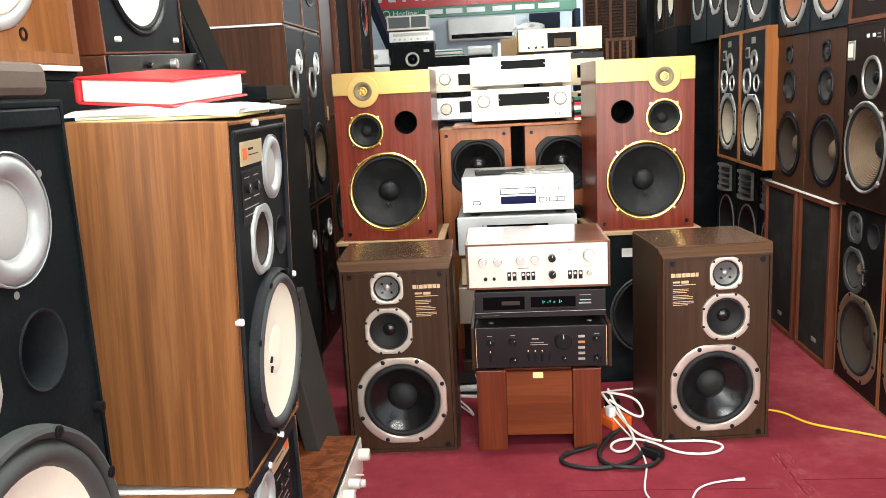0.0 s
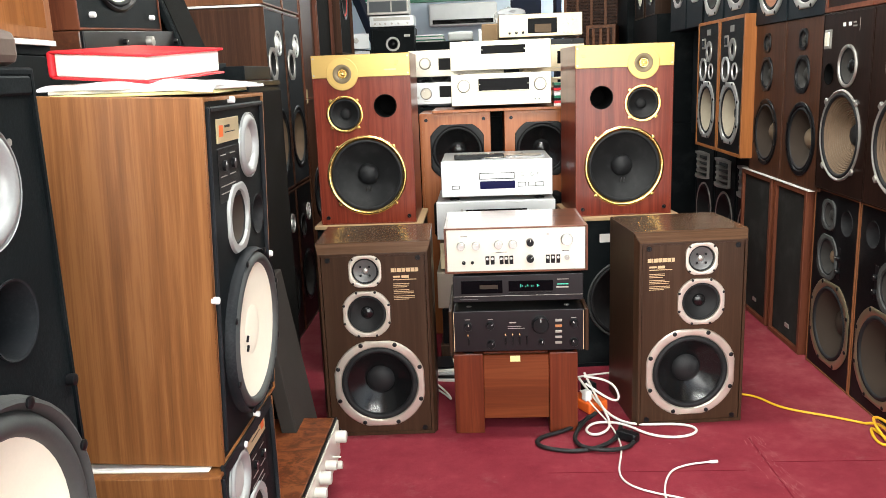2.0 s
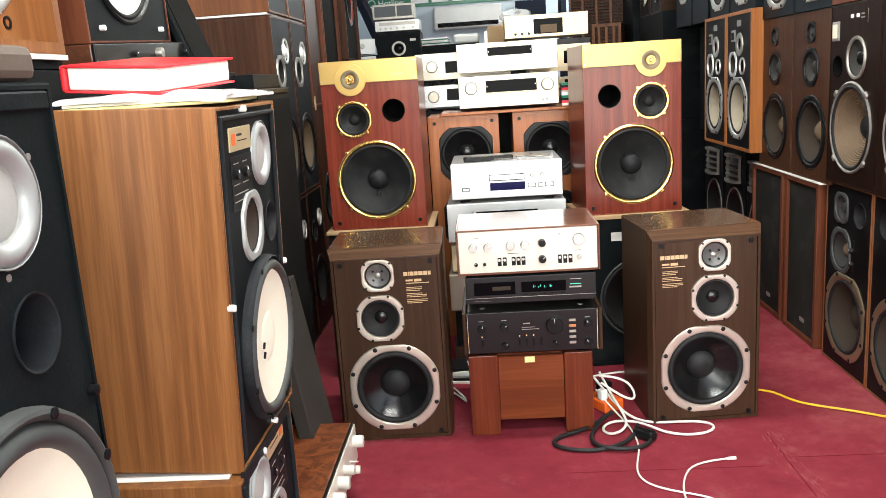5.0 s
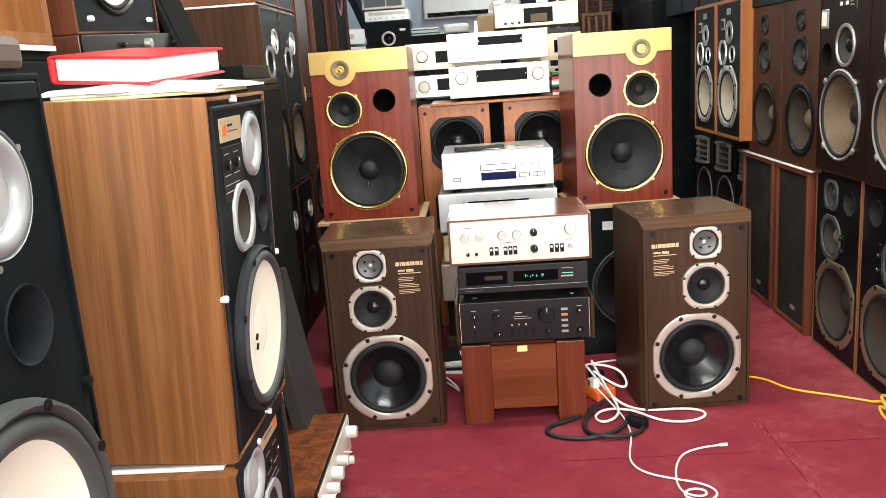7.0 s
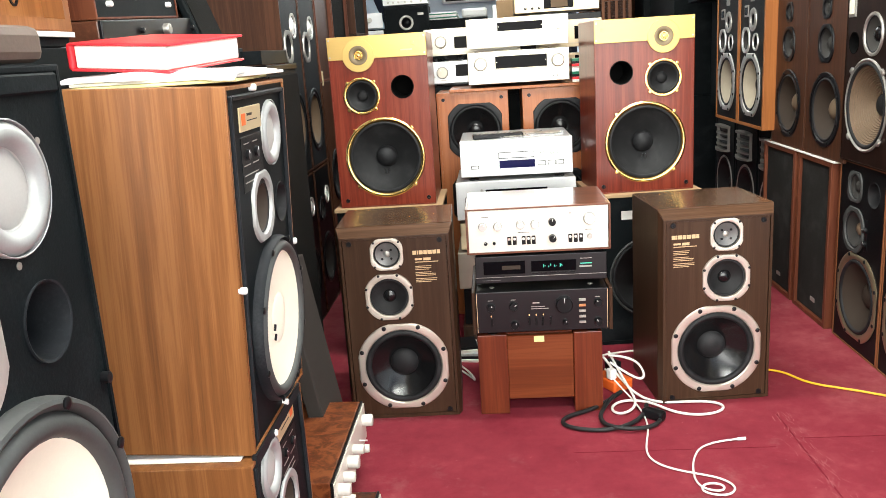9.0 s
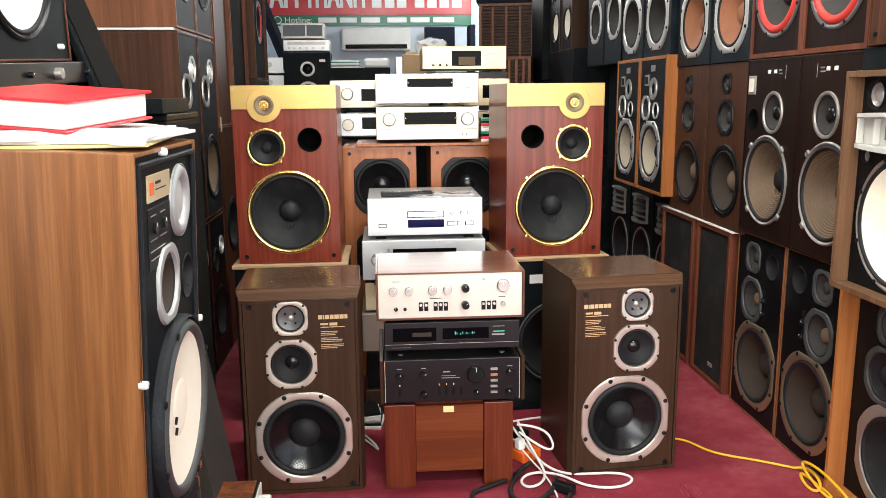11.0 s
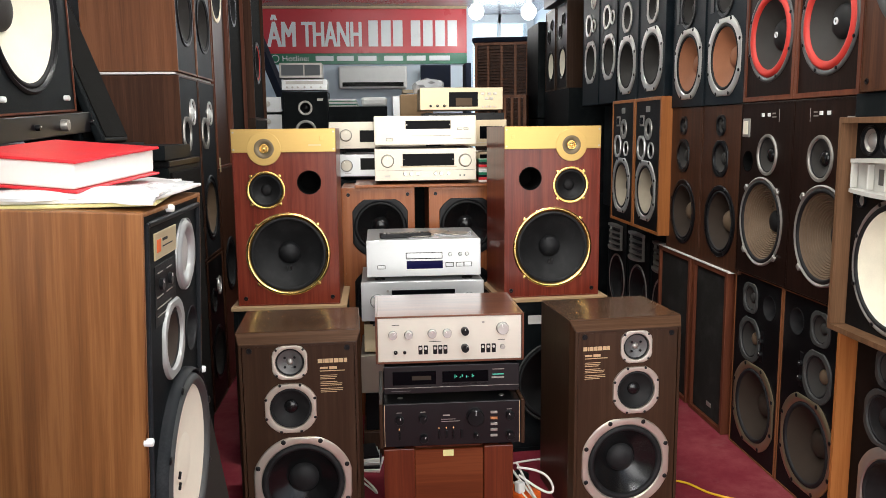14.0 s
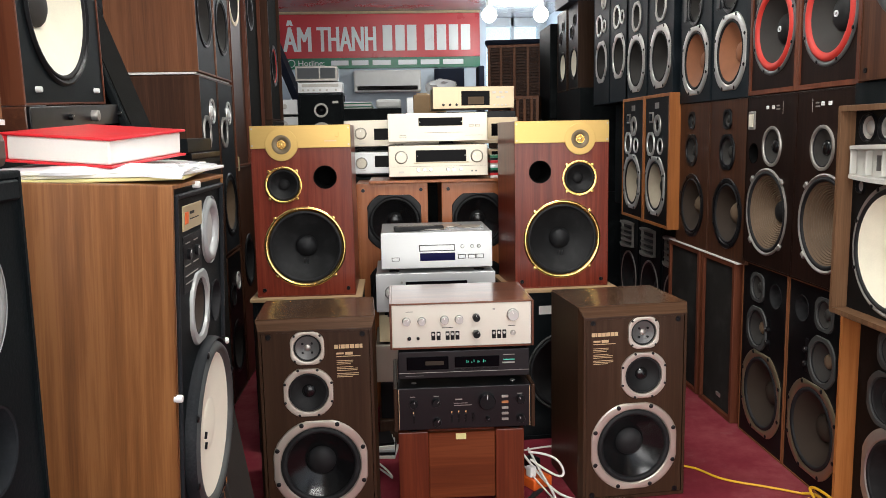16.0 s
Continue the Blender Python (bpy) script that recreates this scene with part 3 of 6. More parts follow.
# ---- the two dark walnut speakers on the floor ----
def walnut_speaker(x, y, turn, side, label):
    root = thing("floor_speaker", label, "loudspeaker", front(x, y, 0, turn), "pair of dark walnut speakers")
    w, h, d, c = 0.382, 0.668, 0.335, 0.03
    bm = bmesh.new()
    def q(hw, z0, z1, yy):
        return [bm.verts.new(p) for p in ((-hw, yy, z0), (hw, yy, z0), (hw, yy, z1), (-hw, yy, z1))]
    f, g, b = q(w / 2 - 0.011, 0, h - c, 0), q(w / 2, 0, h, c * 0.9), q(w / 2, 0, h, d)
    i = q(w / 2 - 0.02, 0.012, h - c - 0.008, 0)
    j = q(w / 2 - 0.02, 0.012, h - c - 0.008, 0.15)
    for p, r in ((f, g), (g, b), (f, i), (i, j)):
        for n in range(4):
            bm.faces.new((p[n], p[(n + 1) % 4], r[(n + 1) % 4], r[n]))
    bm.faces.new(b)
    bm.faces.new(j)
    bmesh.ops.bevel(bm, geom=[e for e in bm.edges if all(v in f + g + b for v in e.verts)], offset=0.0022, segments=2, affect="EDGES", profile=0.6)
    part("cabinet", bm, "dark_walnut", root)
    part("top_panel", block(-w / 2 + 0.001, w / 2 - 0.001, c * 0.9 + 0.001, d - 0.001, h - 0.0005, h + 0.0025, 0.001), "walnut_top_lit", root)
    # thin sheet over the bevel, its highlight painted in as lighter wood
    bv = bmesh.new()
    lo, hi = ((w / 2 - 0.0125, -0.0008, h - c + 0.0005), (w / 2 - 0.0015, c * 0.9 - 0.0012, h - 0.0004))
    vs = [bv.verts.new(p) for p in ((-lo[0], lo[1], lo[2]), lo, hi, (-hi[0], hi[1], hi[2]))]
    vs += [bv.verts.new((v.co.x, v.co.y + 0.002, v.co.z - 0.002)) for v in vs]
    for q4 in ((0, 1, 2, 3), (7, 6, 5, 4), (0, 4, 5, 1), (1, 5, 6, 2), (2, 6, 7, 3), (3, 7, 4, 0)):
        bv.faces.new([vs[n] for n in q4])
    part("bevel_trim", bv, "walnut_top_lit", root)
    s = side
    dr = [dict(name="tweeter", x=-0.027 * s, z=0.578, r=0.054, shape="square", inner=0.8, frame_mat="bronze_alu", cone="horn_grey", cap="dull_alu", cap_r=0.2, deep=0.08, bolts=4, roll=0.12),
          dict(name="midrange", x=-0.029 * s, z=0.432, r=0.079, shape="eight", inner=0.8, frame_mat="bronze_alu", cone="paper_black", cap_r=0.28, deep=0.22, bolts=8, roll=0.13, cap="poly_black"),
          dict(name="woofer", x=0.001 * s, z=0.186, r=0.155, shape="soft", inner=0.83, frame_mat="bronze_alu", cone="poly_black", cap="rubber", cap_r=0.31, deep=0.3, bolts=8, roll=0.16)]
    part("baffle", holed(w - 0.044, h - c - 0.022, [(k["x"], k["z"], k["r"] * k["inner"] * 1.03) for k in dr], z0=0.013), "dark_walnut", root, "", False, (0, 0.003, 0))
    for k in dr:
        driver(root, y=0.003, **k)
    for a in range(4):
        t = math.pi * (2 * a + 1) / 4
        link("phase_dot", cached(("pd",), lambda: rings([(0.004, 0), (0.004, -0.002), (0, -0.002)], seg=12), "pd"), "black_metal", root, "", (-0.027 * s + 0.021 * math.cos(t), 0.004, 0.578 + 0.021 * math.sin(t)))
    for sx in (-0.148, 0.148):
        for z in (0.022, 0.618):
            link("grille_socket", cached(("sock2",), lambda: rings([(0.009, 0), (0.009, -0.003), (0.005, -0.003), (0.005, -0.001), (0, -0.001)], seg=14), "sock"), "black_metal", root, "", (sx, 0.003, z))
    tx = 0.058 if s > 0 else -0.152
    lx = tx
    for wide in (0.0125, 0.0035, 0.013, 0.0115, 0.014, 0.0125, 0.0095):
        plate(root, "logo_bar", lx, lx + wide, 0.572, 0.585, "gold_print", 0.003, 0.0008, "", 0)
        lx += wide + 0.0022
    plate(root, "model_bar", tx + 0.006, tx + 0.03, 0.553, 0.559, "gold_print", 0.003, 0.0008, "", 0)
    plate(root, "model_bar", tx + 0.034, tx + 0.058, 0.551, 0.56, "gold_print", 0.003, 0.0008, "", 0)
    plate(root, "print_bar", tx + 0.006, tx + 0.082, 0.545, 0.5475, "gold_print", 0.003, 0.0008, "", 0)
    for g in range(3):
        bars(root, tx + 0.006, 0.533 - g * 0.021, 0.07 if g else 0.055, 3, 0.0055, 0.0019, "gold_print", 0.003, seed=g)
    return root


walnut_speaker(-0.288, 2.667, 2.2, 1, "dark walnut three-way speaker with silver-framed black drivers on red carpet")
walnut_speaker(0.762, 2.717, 5.5, -1, "dark walnut three-way speaker with silver rims beside tangled cables")

# ---- the two mahogany speakers with brass tops ----
def brass_top_speaker(x, y, z, turn, s):
    w, h, d = 0.38, 0.66, 0.33
    def extra(root, inset):
        y0 = inset
        bm = block(-w / 2, w / 2, y0 - 0.005, y0 + 0.002, 0.574, h, 0.0015)
        part("top_plate", bm, "gold_plate", root, "polished brass-coloured top plate")
        part("tweeter_plate", rings([(0.062, 0.002), (0.062, -0.0055), (0.0605, -0.0062), (0.036, -0.0062), (0.036, 0.0)], seg=48), "gold_plate", root, "", False, (-0.072 * s, y0, 0.588))
        part("tweeter_horn", rings([(0.0365, -0.0065), (0.033, -0.007), (0.02, -0.0065), (0.016, -0.004), (0.015, -0.0062)], seg=36), "horn_bronze", root, "", True, (-0.072 * s, y0 - 0.0003, 0.588))
        tw = part("tweeter_bullet", rings([(0.0165, -0.005), (0.0165, -0.009), (0.0135, -0.009), (0.01, -0.0035), (0.005, -0.006), (0.0045, -0.012), (0, -0.013)], seg=28), "gold", root, "gold bullet tweeter", True, (-0.072 * s, y0, 0.588))
        for n in (0, 1):
            part("tweeter_bar", block(-0.014, 0.014, -0.0015, 0.0015, -0.0012, 0.0012, 0.0004), "gold", tw, "", False, (0, -0.0085, 0), (0, 45 + 90 * n, 0))
        for zz in (0.585, 0.648):
            for xx in (-0.182, 0.182):
                link("plate_screw", cached(("psc",), lambda: rings([(0.0035, 0), (0.0035, -0.001), (0, -0.0013)], seg=10), "psc"), "dull_alu", root, "", (xx, y0 - 0.005, zz))
        if s > 0:
            plate(root, "badge", 0.132, 0.145, 0.615, 0.633, "gold_plate", y0 - 0.005, 0.0012)
            bars(root, 0.09, 0.602, 0.06, 1, 0.01, 0.005, "gold_print", y0 - 0.005, seed=4)
        else:
            plate(root, "badge", -0.165, -0.152, 0.615, 0.627, "gold_plate", y0 - 0.005, 0.0012)
    root = speaker("brass_top_speaker", "red mahogany speaker with brass top plate and gold-rimmed woofer", front(x, y, z, turn), w, h, d, "mahogany", "mahogany",
                   [dict(name="midrange", x=-0.072 * s, z=0.435, r=0.072, inner=0.83, frame_mat="gold", cone="paper_black", cap_r=0.3, deep=0.35, roll=0.16),
                    dict(name="woofer", x=0.002, z=0.194, r=0.157, inner=0.9, frame_mat="gold", cone="paper_black", cap="rubber", cap_r=0.27, deep=0.3, roll=0.1, cap_out=0.85)],
                   [(0.088 * s, 0.462, 0.042)], t=0.0045, inset=0.0025, group="pair of mahogany speakers", screws=0.028, extra=extra)
    for cx, cz, r in ((-0.072 * s, 0.435, 0.072), (0.002, 0.194, 0.156)):
        for a in (45, 135, 225, 315):
            t = radians(a)
            link("bolt_lug", cached(("gl",), lambda: rings([(0.0075, 0.001), (0.0075, -0.004), (0.006, -0.0055), (0, -0.006)], seg=14), "gl"), "gold", root, "", (cx + r * 1.01 * math.cos(t), 0.0025, cz + r * 1.01 * math.sin(t)))
    for n in (-1, 1):
        part("cone_lead", block(-0.0012, 0.0012, -0.001, 0.001, 0, 0.02, 0.0004), "steel", root, "", False, (0.002 + n * 0.006, 0.03, 0.128), (25, 0, 0))
    return root


brass_top_speaker(-0.376, 3.27, 0.627, 0, 1)
brass_top_speaker(0.635, 3.30, 0.627, 4.0, -1)


def carton(name, label, m, w, d, h, material, category="box"):
    root = thing(name, label, category, m)
    part("body", block(-w / 2, w / 2, 0, d, 0, h, 0.003, 2), material, root)
    part("lid_seam", block(-w / 2 + 0.004, w / 2 - 0.004, 0.004, d - 0.004, h - 0.0002, h + 0.002, 0.001), material, root)
    return root


def slab(name, label, category, m, w, d, h, material, bevel=0.002):
    ob = new(name, to_mesh(block(-w / 2, w / 2, 0, d, 0, h, bevel, 2), name))
    ob.data.materials.append(M[material])
    ob.matrix_basis = m
    return tagged(ob, label, category)


# supports under the mahogany pair: black speakers with a board on top
for x, y, tn in ((-0.376, 3.26, 0), (0.64, 3.29, 4)):
    slab("cardboard_sheet", "folded brown cardboard sheet under a mahogany speaker", "cardboard", front(x, y - 0.02, 0.613, tn), 0.43, 0.38, 0.014, "cardboard")
    def lab(root, inset):
        plate(root, "label", -0.1, -0.045, 0.52, 0.555, "page_paper", inset, 0.001)
    speaker("support_speaker", "black speaker on carpet carrying a mahogany speaker", front(x, y + 0.0, 0, tn), 0.42, 0.612, 0.36, "black_paint", "black_paint",
            [dict(name="woofer", x=0.02, z=0.28, r=0.17, frame_mat="grey_rubber", inner=0.94, cone="paper_black", cap_r=0.3)], group="black support speakers", extra=lab)

# ---- the component tower in front ----
stand = thing("wooden_stand", "reddish wooden equipment stand with two slab legs", "stand", front(0.172, 2.668, 0))
for x0, x1 in ((-0.206, -0.108), (0.112, 0.206)):
    part("leg", block(x0, x1, 0, 0.36, 0, 0.284, 0.003, 2), "stand_wood", stand)
part("panel", block(-0.1075, 0.1115, 0.008, 0.03, 0.05, 0.276, 0.002), "stand_panel", stand)
part("shelf", block(-0.1075, 0.1115, 0.031, 0.35, 0.255, 0.28, 0.002), "stand_wood", stand)
plate(stand, "sticker", -0.018, 0.016, 0.252, 0.273, "yellow_paper", 0.008, 0.001)


def knob(parent, x, z, r, y, material, length=0.018, name="knob", line="white_plastic"):
    k = link(name, cached(("knob", r, length, material), lambda: rings([(r, 0.001), (r, -length * 0.85), (r * 0.9, -length), (0, -length)], seg=24), "knob"), material, parent, "", (x, y, z))
    # a dark grey ring stands in for the shadow round a knob's foot
    if r > 0.0075 and material in ("turned_alu", "champagne", "rose_silver"):
        link("collar", cached(("collar", r), lambda: rings([(r * 1.1, 0.001), (r * 1.1, -0.0015), (r * 1.01, -0.002)], seg=24), "collar"), "horn_grey", k)
    if r > 0.005:
        link("pointer", cached(("ptr", r), lambda: block(-0.0007, 0.0007, -0.0008, 0.0003, r * 0.35, r * 0.9, 0), "ptr", False), line, k, "", (0, -length, 0), (0, random.uniform(-60, 60), 0))
    return k


def component(name, label, m, w, d, h, case, face, items, group="", feet="black_metal", face_t=0.008, category="amplifier", foot_h=0.012):
    """A hi-fi unit: case, front panel, feet, and the list of items on its face (kind, ...)."""
    root = thing(name, label, category, m, group)
    part("case", block(-w / 2 + 0.002, w / 2 - 0.002, face_t, d, foot_h, h, 0.003, 2), case, root)
    part("front_panel", block(-w / 2 + 0.0, w / 2 - 0.0, 0, face_t - 0.0005, foot_h, h, 0.002, 2), face, root)
    for sx in (-1, 1):
        for yy in (0.04, d - 0.05):
            link("foot", cached(("foot", foot_h, feet), lambda: rings([(0, 0), (0.009 if feet == "alu" else 0.02, 0), (0.01 if feet == "alu" else 0.022, -foot_h), (0, -foot_h)], seg=20), "foot"), feet, root, "", (sx * (w / 2 - 0.05), yy, 0), (90, 0, 0))
    for it in items:
        kind = it[0]
        if kind == "knob":
            knob(root, it[1], it[2], it[3], 0, it[4], it[5] if len(it) > 5 else 0.018)
        elif kind == "plate":
            plate(root, it[1], it[2], it[3], it[4], it[5], it[6], 0, it[7] if len(it) > 7 else 0.002)
        elif kind == "bars":
            bars(root, it[1], it[2], it[3], it[4], it[5], it[6], it[7], 0)
    return root


lever = [it for x in (-0.099, -0.082, -0.053, -0.037, -0.021, 0.097, 0.114, 0.131) for it in (("plate", "switch", x, x + 0.0125, 0.034, 0.062, "black_metal", 0.003), ("knob", x + 0.0057, 0.054, 0.0042, "alu", 0.009))]
lux = component("valve_style_amplifier", "integrated amplifier with walnut case and silver face", front(0.18, 2.68, 0.553), 0.45, 0.33, 0.152, "walnut_case", "rose_silver",
                [("knob", -0.178, 0.098, 0.0125, "turned_alu"), ("knob", -0.129, 0.098, 0.0125, "turned_alu"), ("knob", -0.056, 0.1, 0.013, "turned_alu"), ("knob", -0.009, 0.1, 0.013, "turned_alu"),
                 ("knob", 0.046, 0.106, 0.012, "black_metal", 0.024), ("knob", 0.165, 0.111, 0.018, "turned_alu", 0.02), ("knob", 0.046, 0.052, 0.012, "black_metal", 0.024),
                 ("knob", -0.17, 0.042, 0.006, "black_metal", 0.008), ("knob", -0.142, 0.042, 0.005, "black_metal", 0.008), ("knob", 0.165, 0.052, 0.008, "dull_alu", 0.01), ("plate", "lamp_window", 0.1, 0.108, 0.128, 0.134, "dull_alu")] + lever
                + [("bars", -0.18, 0.13, 0.03, 1, 0.01, 0.0018, "paper_grey"), ("bars", 0.15, 0.075, 0.03, 1, 0.01, 0.0018, "paper_grey"), ("bars", -0.065, 0.075, 0.05, 1, 0.01, 0.0018, "paper_grey")])
part("wood_frame", block(-0.232, -0.2255, -0.006, 0.32, 0.008, 0.158, 0.001), "walnut_case", lux)
part("wood_frame", block(0.2255, 0.232, -0.006, 0.32, 0.008, 0.158, 0.001), "walnut_case", lux)
part("wood_frame", block(-0.225, 0.225, -0.006, 0.32, 0.1525, 0.158, 0.001), "walnut_case", lux)
part("wood_frame", block(-0.225, 0.225, -0.006, -0.0005, 0.007, 0.0135, 0.001), "walnut_case", lux)

component("cassette_deck", "slim black cassette deck with green display", front(0.184, 2.672, 0.437), 0.425, 0.3, 0.115, "black_metal", "dark_panel",
          [("plate", "tape_door", -0.185, -0.05, 0.055, 0.098, "display", 0.004), ("plate", "tape_window", -0.125, -0.065, 0.07, 0.084, "paper_umber", 0.0045), ("plate", "display", -0.03, 0.115, 0.06, 0.095, "display", 0.003),
           *[("plate", "display_segment", x, x + 0.003, 0.073 + 0.003 * (i % 2), 0.084 - 0.003 * (i % 3), "green_led", 0.0035) for i, x in enumerate((0.008, 0.013, 0.024, 0.031, 0.044, 0.049, 0.062, 0.067))], ("plate", "key", 0.128, 0.165, 0.079, 0.082, "green_led"), ("plate", "key", 0.125, 0.165, 0.068, 0.073, "dull_alu"),
           ("plate", "groove", -0.2125, 0.2125, 0.044, 0.046, "dull_alu", 0.001), ("bars", -0.19, 0.036, 0.08, 1, 0.01, 0.0018, "horn_grey"), ("bars", 0.128, 0.098, 0.05, 1, 0.01, 0.002, "dull_alu")]
          + [("plate", "key", -0.03 + i * 0.03, -0.008 + i * 0.03, 0.05, 0.056, "black_metal") for i in range(5)], feet="alu", foot_h=0.026, category="cassette deck")
blk = component("black_amplifier", "black integrated amplifier with dark wood side cheeks", front(0.183, 2.655, 0.285), 0.432, 0.36, 0.151, "black_metal", "dark_panel",
                [("knob", -0.165, 0.1, 0.013, "black_metal"), ("knob", -0.092, 0.103, 0.013, "black_metal"), ("knob", 0.072, 0.103, 0.027, "black_metal", 0.022), ("knob", 0.182, 0.105, 0.013, "black_metal"),
                 ("knob", -0.09, 0.038, 0.013, "black_metal"), ("knob", 0.075, 0.042, 0.008, "black_metal"), ("knob", 0.182, 0.04, 0.013, "black_metal"), ("bars", -0.035, 0.098, 0.06, 2, 0.007, 0.002, "dull_alu"), ("bars", -0.03, 0.112, 0.03, 1, 0.007, 0.004, "dull_alu")]
                + [("plate", "key", 0.12, 0.142, 0.035 + i * 0.019, 0.043 + i * 0.019, "amber_key" if i == 3 else "dull_alu", 0.004) for i in range(5)]
                + [("plate", "toggle", x, x + 0.006, 0.035, 0.062, "black_metal", 0.006) for x in (-0.168, -0.045, -0.022, 0.0, 0.025)]
                + [("plate", "lamp", x, x + 0.003, 0.066, 0.072, "amber_led", 0.001) for x in (-0.168, -0.044, -0.021, 0.002)]
                + [("bars", x, 0.124, 0.022, 1, 0.01, 0.002, "dull_alu") for x in (-0.175, -0.1, 0.055, 0.172)])
for s in (-1, 1):
    part("side_cheek", block(s * 0.2165 if s > 0 else -0.2285, 0.2285 if s > 0 else -0.2165, -0.004, 0.35, 0.01, 0.153, 0.002), "dark_walnut", blk)
    plate(blk, "gold_line", s * 0.212 - 0.0008, s * 0.212 + 0.0008, 0.014, 0.149, "gold_print", 0, 0.0008, "", 0)

# ---- the silver tower behind ----
def silver(label, x, y, z, w, h, items, face="silver_panel", name="silver_amplifier", category="amplifier", d=0.36):
    return component(name, label, front(x, y, z), w, d, h, face, face, items, category=category, foot_h=0.012)


silver("silver disc player with dark blue display", 0.137, 3.316, 0.705, 0.442, 0.155,
       [("plate", "tray_gap", -0.07, 0.072, 0.079, 0.105, "paper_grey", 0.001), ("plate", "tray", -0.067, 0.069, 0.0825, 0.102, "silver_panel", 0.004), ("plate", "display", -0.067, 0.073, 0.041, 0.072, "blue_display", 0.001),
        ("plate", "key_gap", -0.1795, -0.1485, 0.0425, 0.0575, "paper_grey", 0.001), ("plate", "power_key", -0.177, -0.151, 0.045, 0.055, "silver_panel", 0.003)]
       + [it for x in (0.086, 0.126, 0.157) for it in (("plate", "key_gap", x - 0.0025, x + 0.0295, 0.0465, 0.0645, "paper_grey", 0.001), ("plate", "key", x, x + 0.027, 0.049, 0.062, "silver_panel", 0.004))]
       + [it for x in (0.102, 0.141, 0.167) for it in (("knob", x, 0.096, 0.0078, "paper_grey", 0.002), ("knob", x, 0.096, 0.0058, "turned_alu", 0.006))], "silver_panel", "disc_player", "disc player")
silver("wide silver power amplifier with black meter window", 0.13, 3.3, 0.535, 0.475, 0.165,
       [("plate", "meter_window", -0.12, 0.125, 0.04, 0.132, "display", 0.002), ("plate", "meter", -0.105, 0.11, 0.05, 0.115, "paper_grey", 0.003), ("knob", -0.175, 0.09, 0.026, "turned_alu", 0.02), ("knob", 0.18, 0.09, 0.026, "turned_alu", 0.02), ("knob", -0.135, 0.13, 0.005, "dull_alu", 0.006), ("bars", -0.04, 0.108, 0.08, 1, 0.01, 0.004, "page_paper")], "silver_panel")
slab("cream_component", "cream-coloured unit under the silver amplifier", "hi-fi unit", front(0.13, 3.32, 0.42), 0.46, 0.33, 0.11, "pale_board")
slab("white_component", "white-fronted unit in the rear component stack", "hi-fi unit", front(0.12, 3.3, 0.26), 0.47, 0.33, 0.15, "champagne")
slab("dark_component", "dark grey unit at the foot of the stack", "hi-fi unit", front(0.13, 3.32, 0.1), 0.46, 0.33, 0.15, "black_metal")
slab("low_board", "low dark board under the component stack", "board", front(0.13, 3.3, 0.0), 0.48, 0.36, 0.098, "dark_walnut")
for i in range(5):
    slab("disc_case", "thin plastic disc case in a small pile", "disc case", front(-0.12, 3.15 + 0.004 * i, 0.0 + i * 0.011, 4 * i - 8), 0.14, 0.125, 0.0105, ("page_paper", "black_metal", "silver_panel")[i % 3], 0.001)
rem = thing("remote_control", "slim black remote control on the disc player", "remote", front(0.07, 3.36, 0.861, 4))
part("body", block(-0.1, 0.1, 0, 0.045, 0, 0.018, 0.004, 2), "black_metal", rem)
for i in range(9):
    for j in range(2):
        part("key", block(-0.085 + i * 0.017, -0.075 + i * 0.017, 0.01 + j * 0.016, 0.018 + j * 0.016, 0.018, 0.0205, 0.0008), "dull_alu", rem)
for x, y, tn in ((0.14, 3.33, 8), (0.27, 3.38, -5), (0.2, 3.42, 3)):
    c = thing("clear_disc_case", "clear plastic disc case lying on the disc player", "disc case", front(x, y, 0.861, tn), "clear disc cases")
    part("tray", block(-0.06, 0.06, 0, 0.12, 0, 0.004, 0.001), "film", c)
    part("disc", rings([(0.05, 0), (0.05, 0.0012), (0.008, 0.0012), (0.008, 0)], seg=28), "bronze_alu", c, "", False, (0, 0.06, 0.006), (90, 0, 0))

# cherry towers behind
for x in (-0.035, 0.345):
    speaker("tower_speaker", "tall cherry wood speaker with two black drivers", front(x, 3.76, 0), 0.318, 1.03, 0.34, "cherry", "cherry",
            [dict(name="woofer", x=0.008, z=0.858, r=0.134, shape="barrel", inner=0.82, frame_mat="black_metal", cone="poly_black", cap="poly_black", cap_r=0.25, deep=0.3),
             dict(name="woofer", x=0.008, z=0.55, r=0.13, shape="barrel", inner=0.82, frame_mat="black_metal", cone="poly_black", cap_r=0.25, deep=0.3)], t=0.012, inset=0.002, group="cherry tower pair", screws=0.03)
slab("wood_board", "thin wooden board across the cherry speakers", "board", front(0.165, 3.74, 1.031), 0.6, 0.38, 0.012, "cherry")


def champagne_set(z, h, items, label, x=0.175, y=3.76, w=0.442, name="champagne_amplifier", d=0.36, face="champagne"):
    return component(name, label, front(x, y, z), w, d, h, face, face, items, category="amplifier", foot_h=0.014)


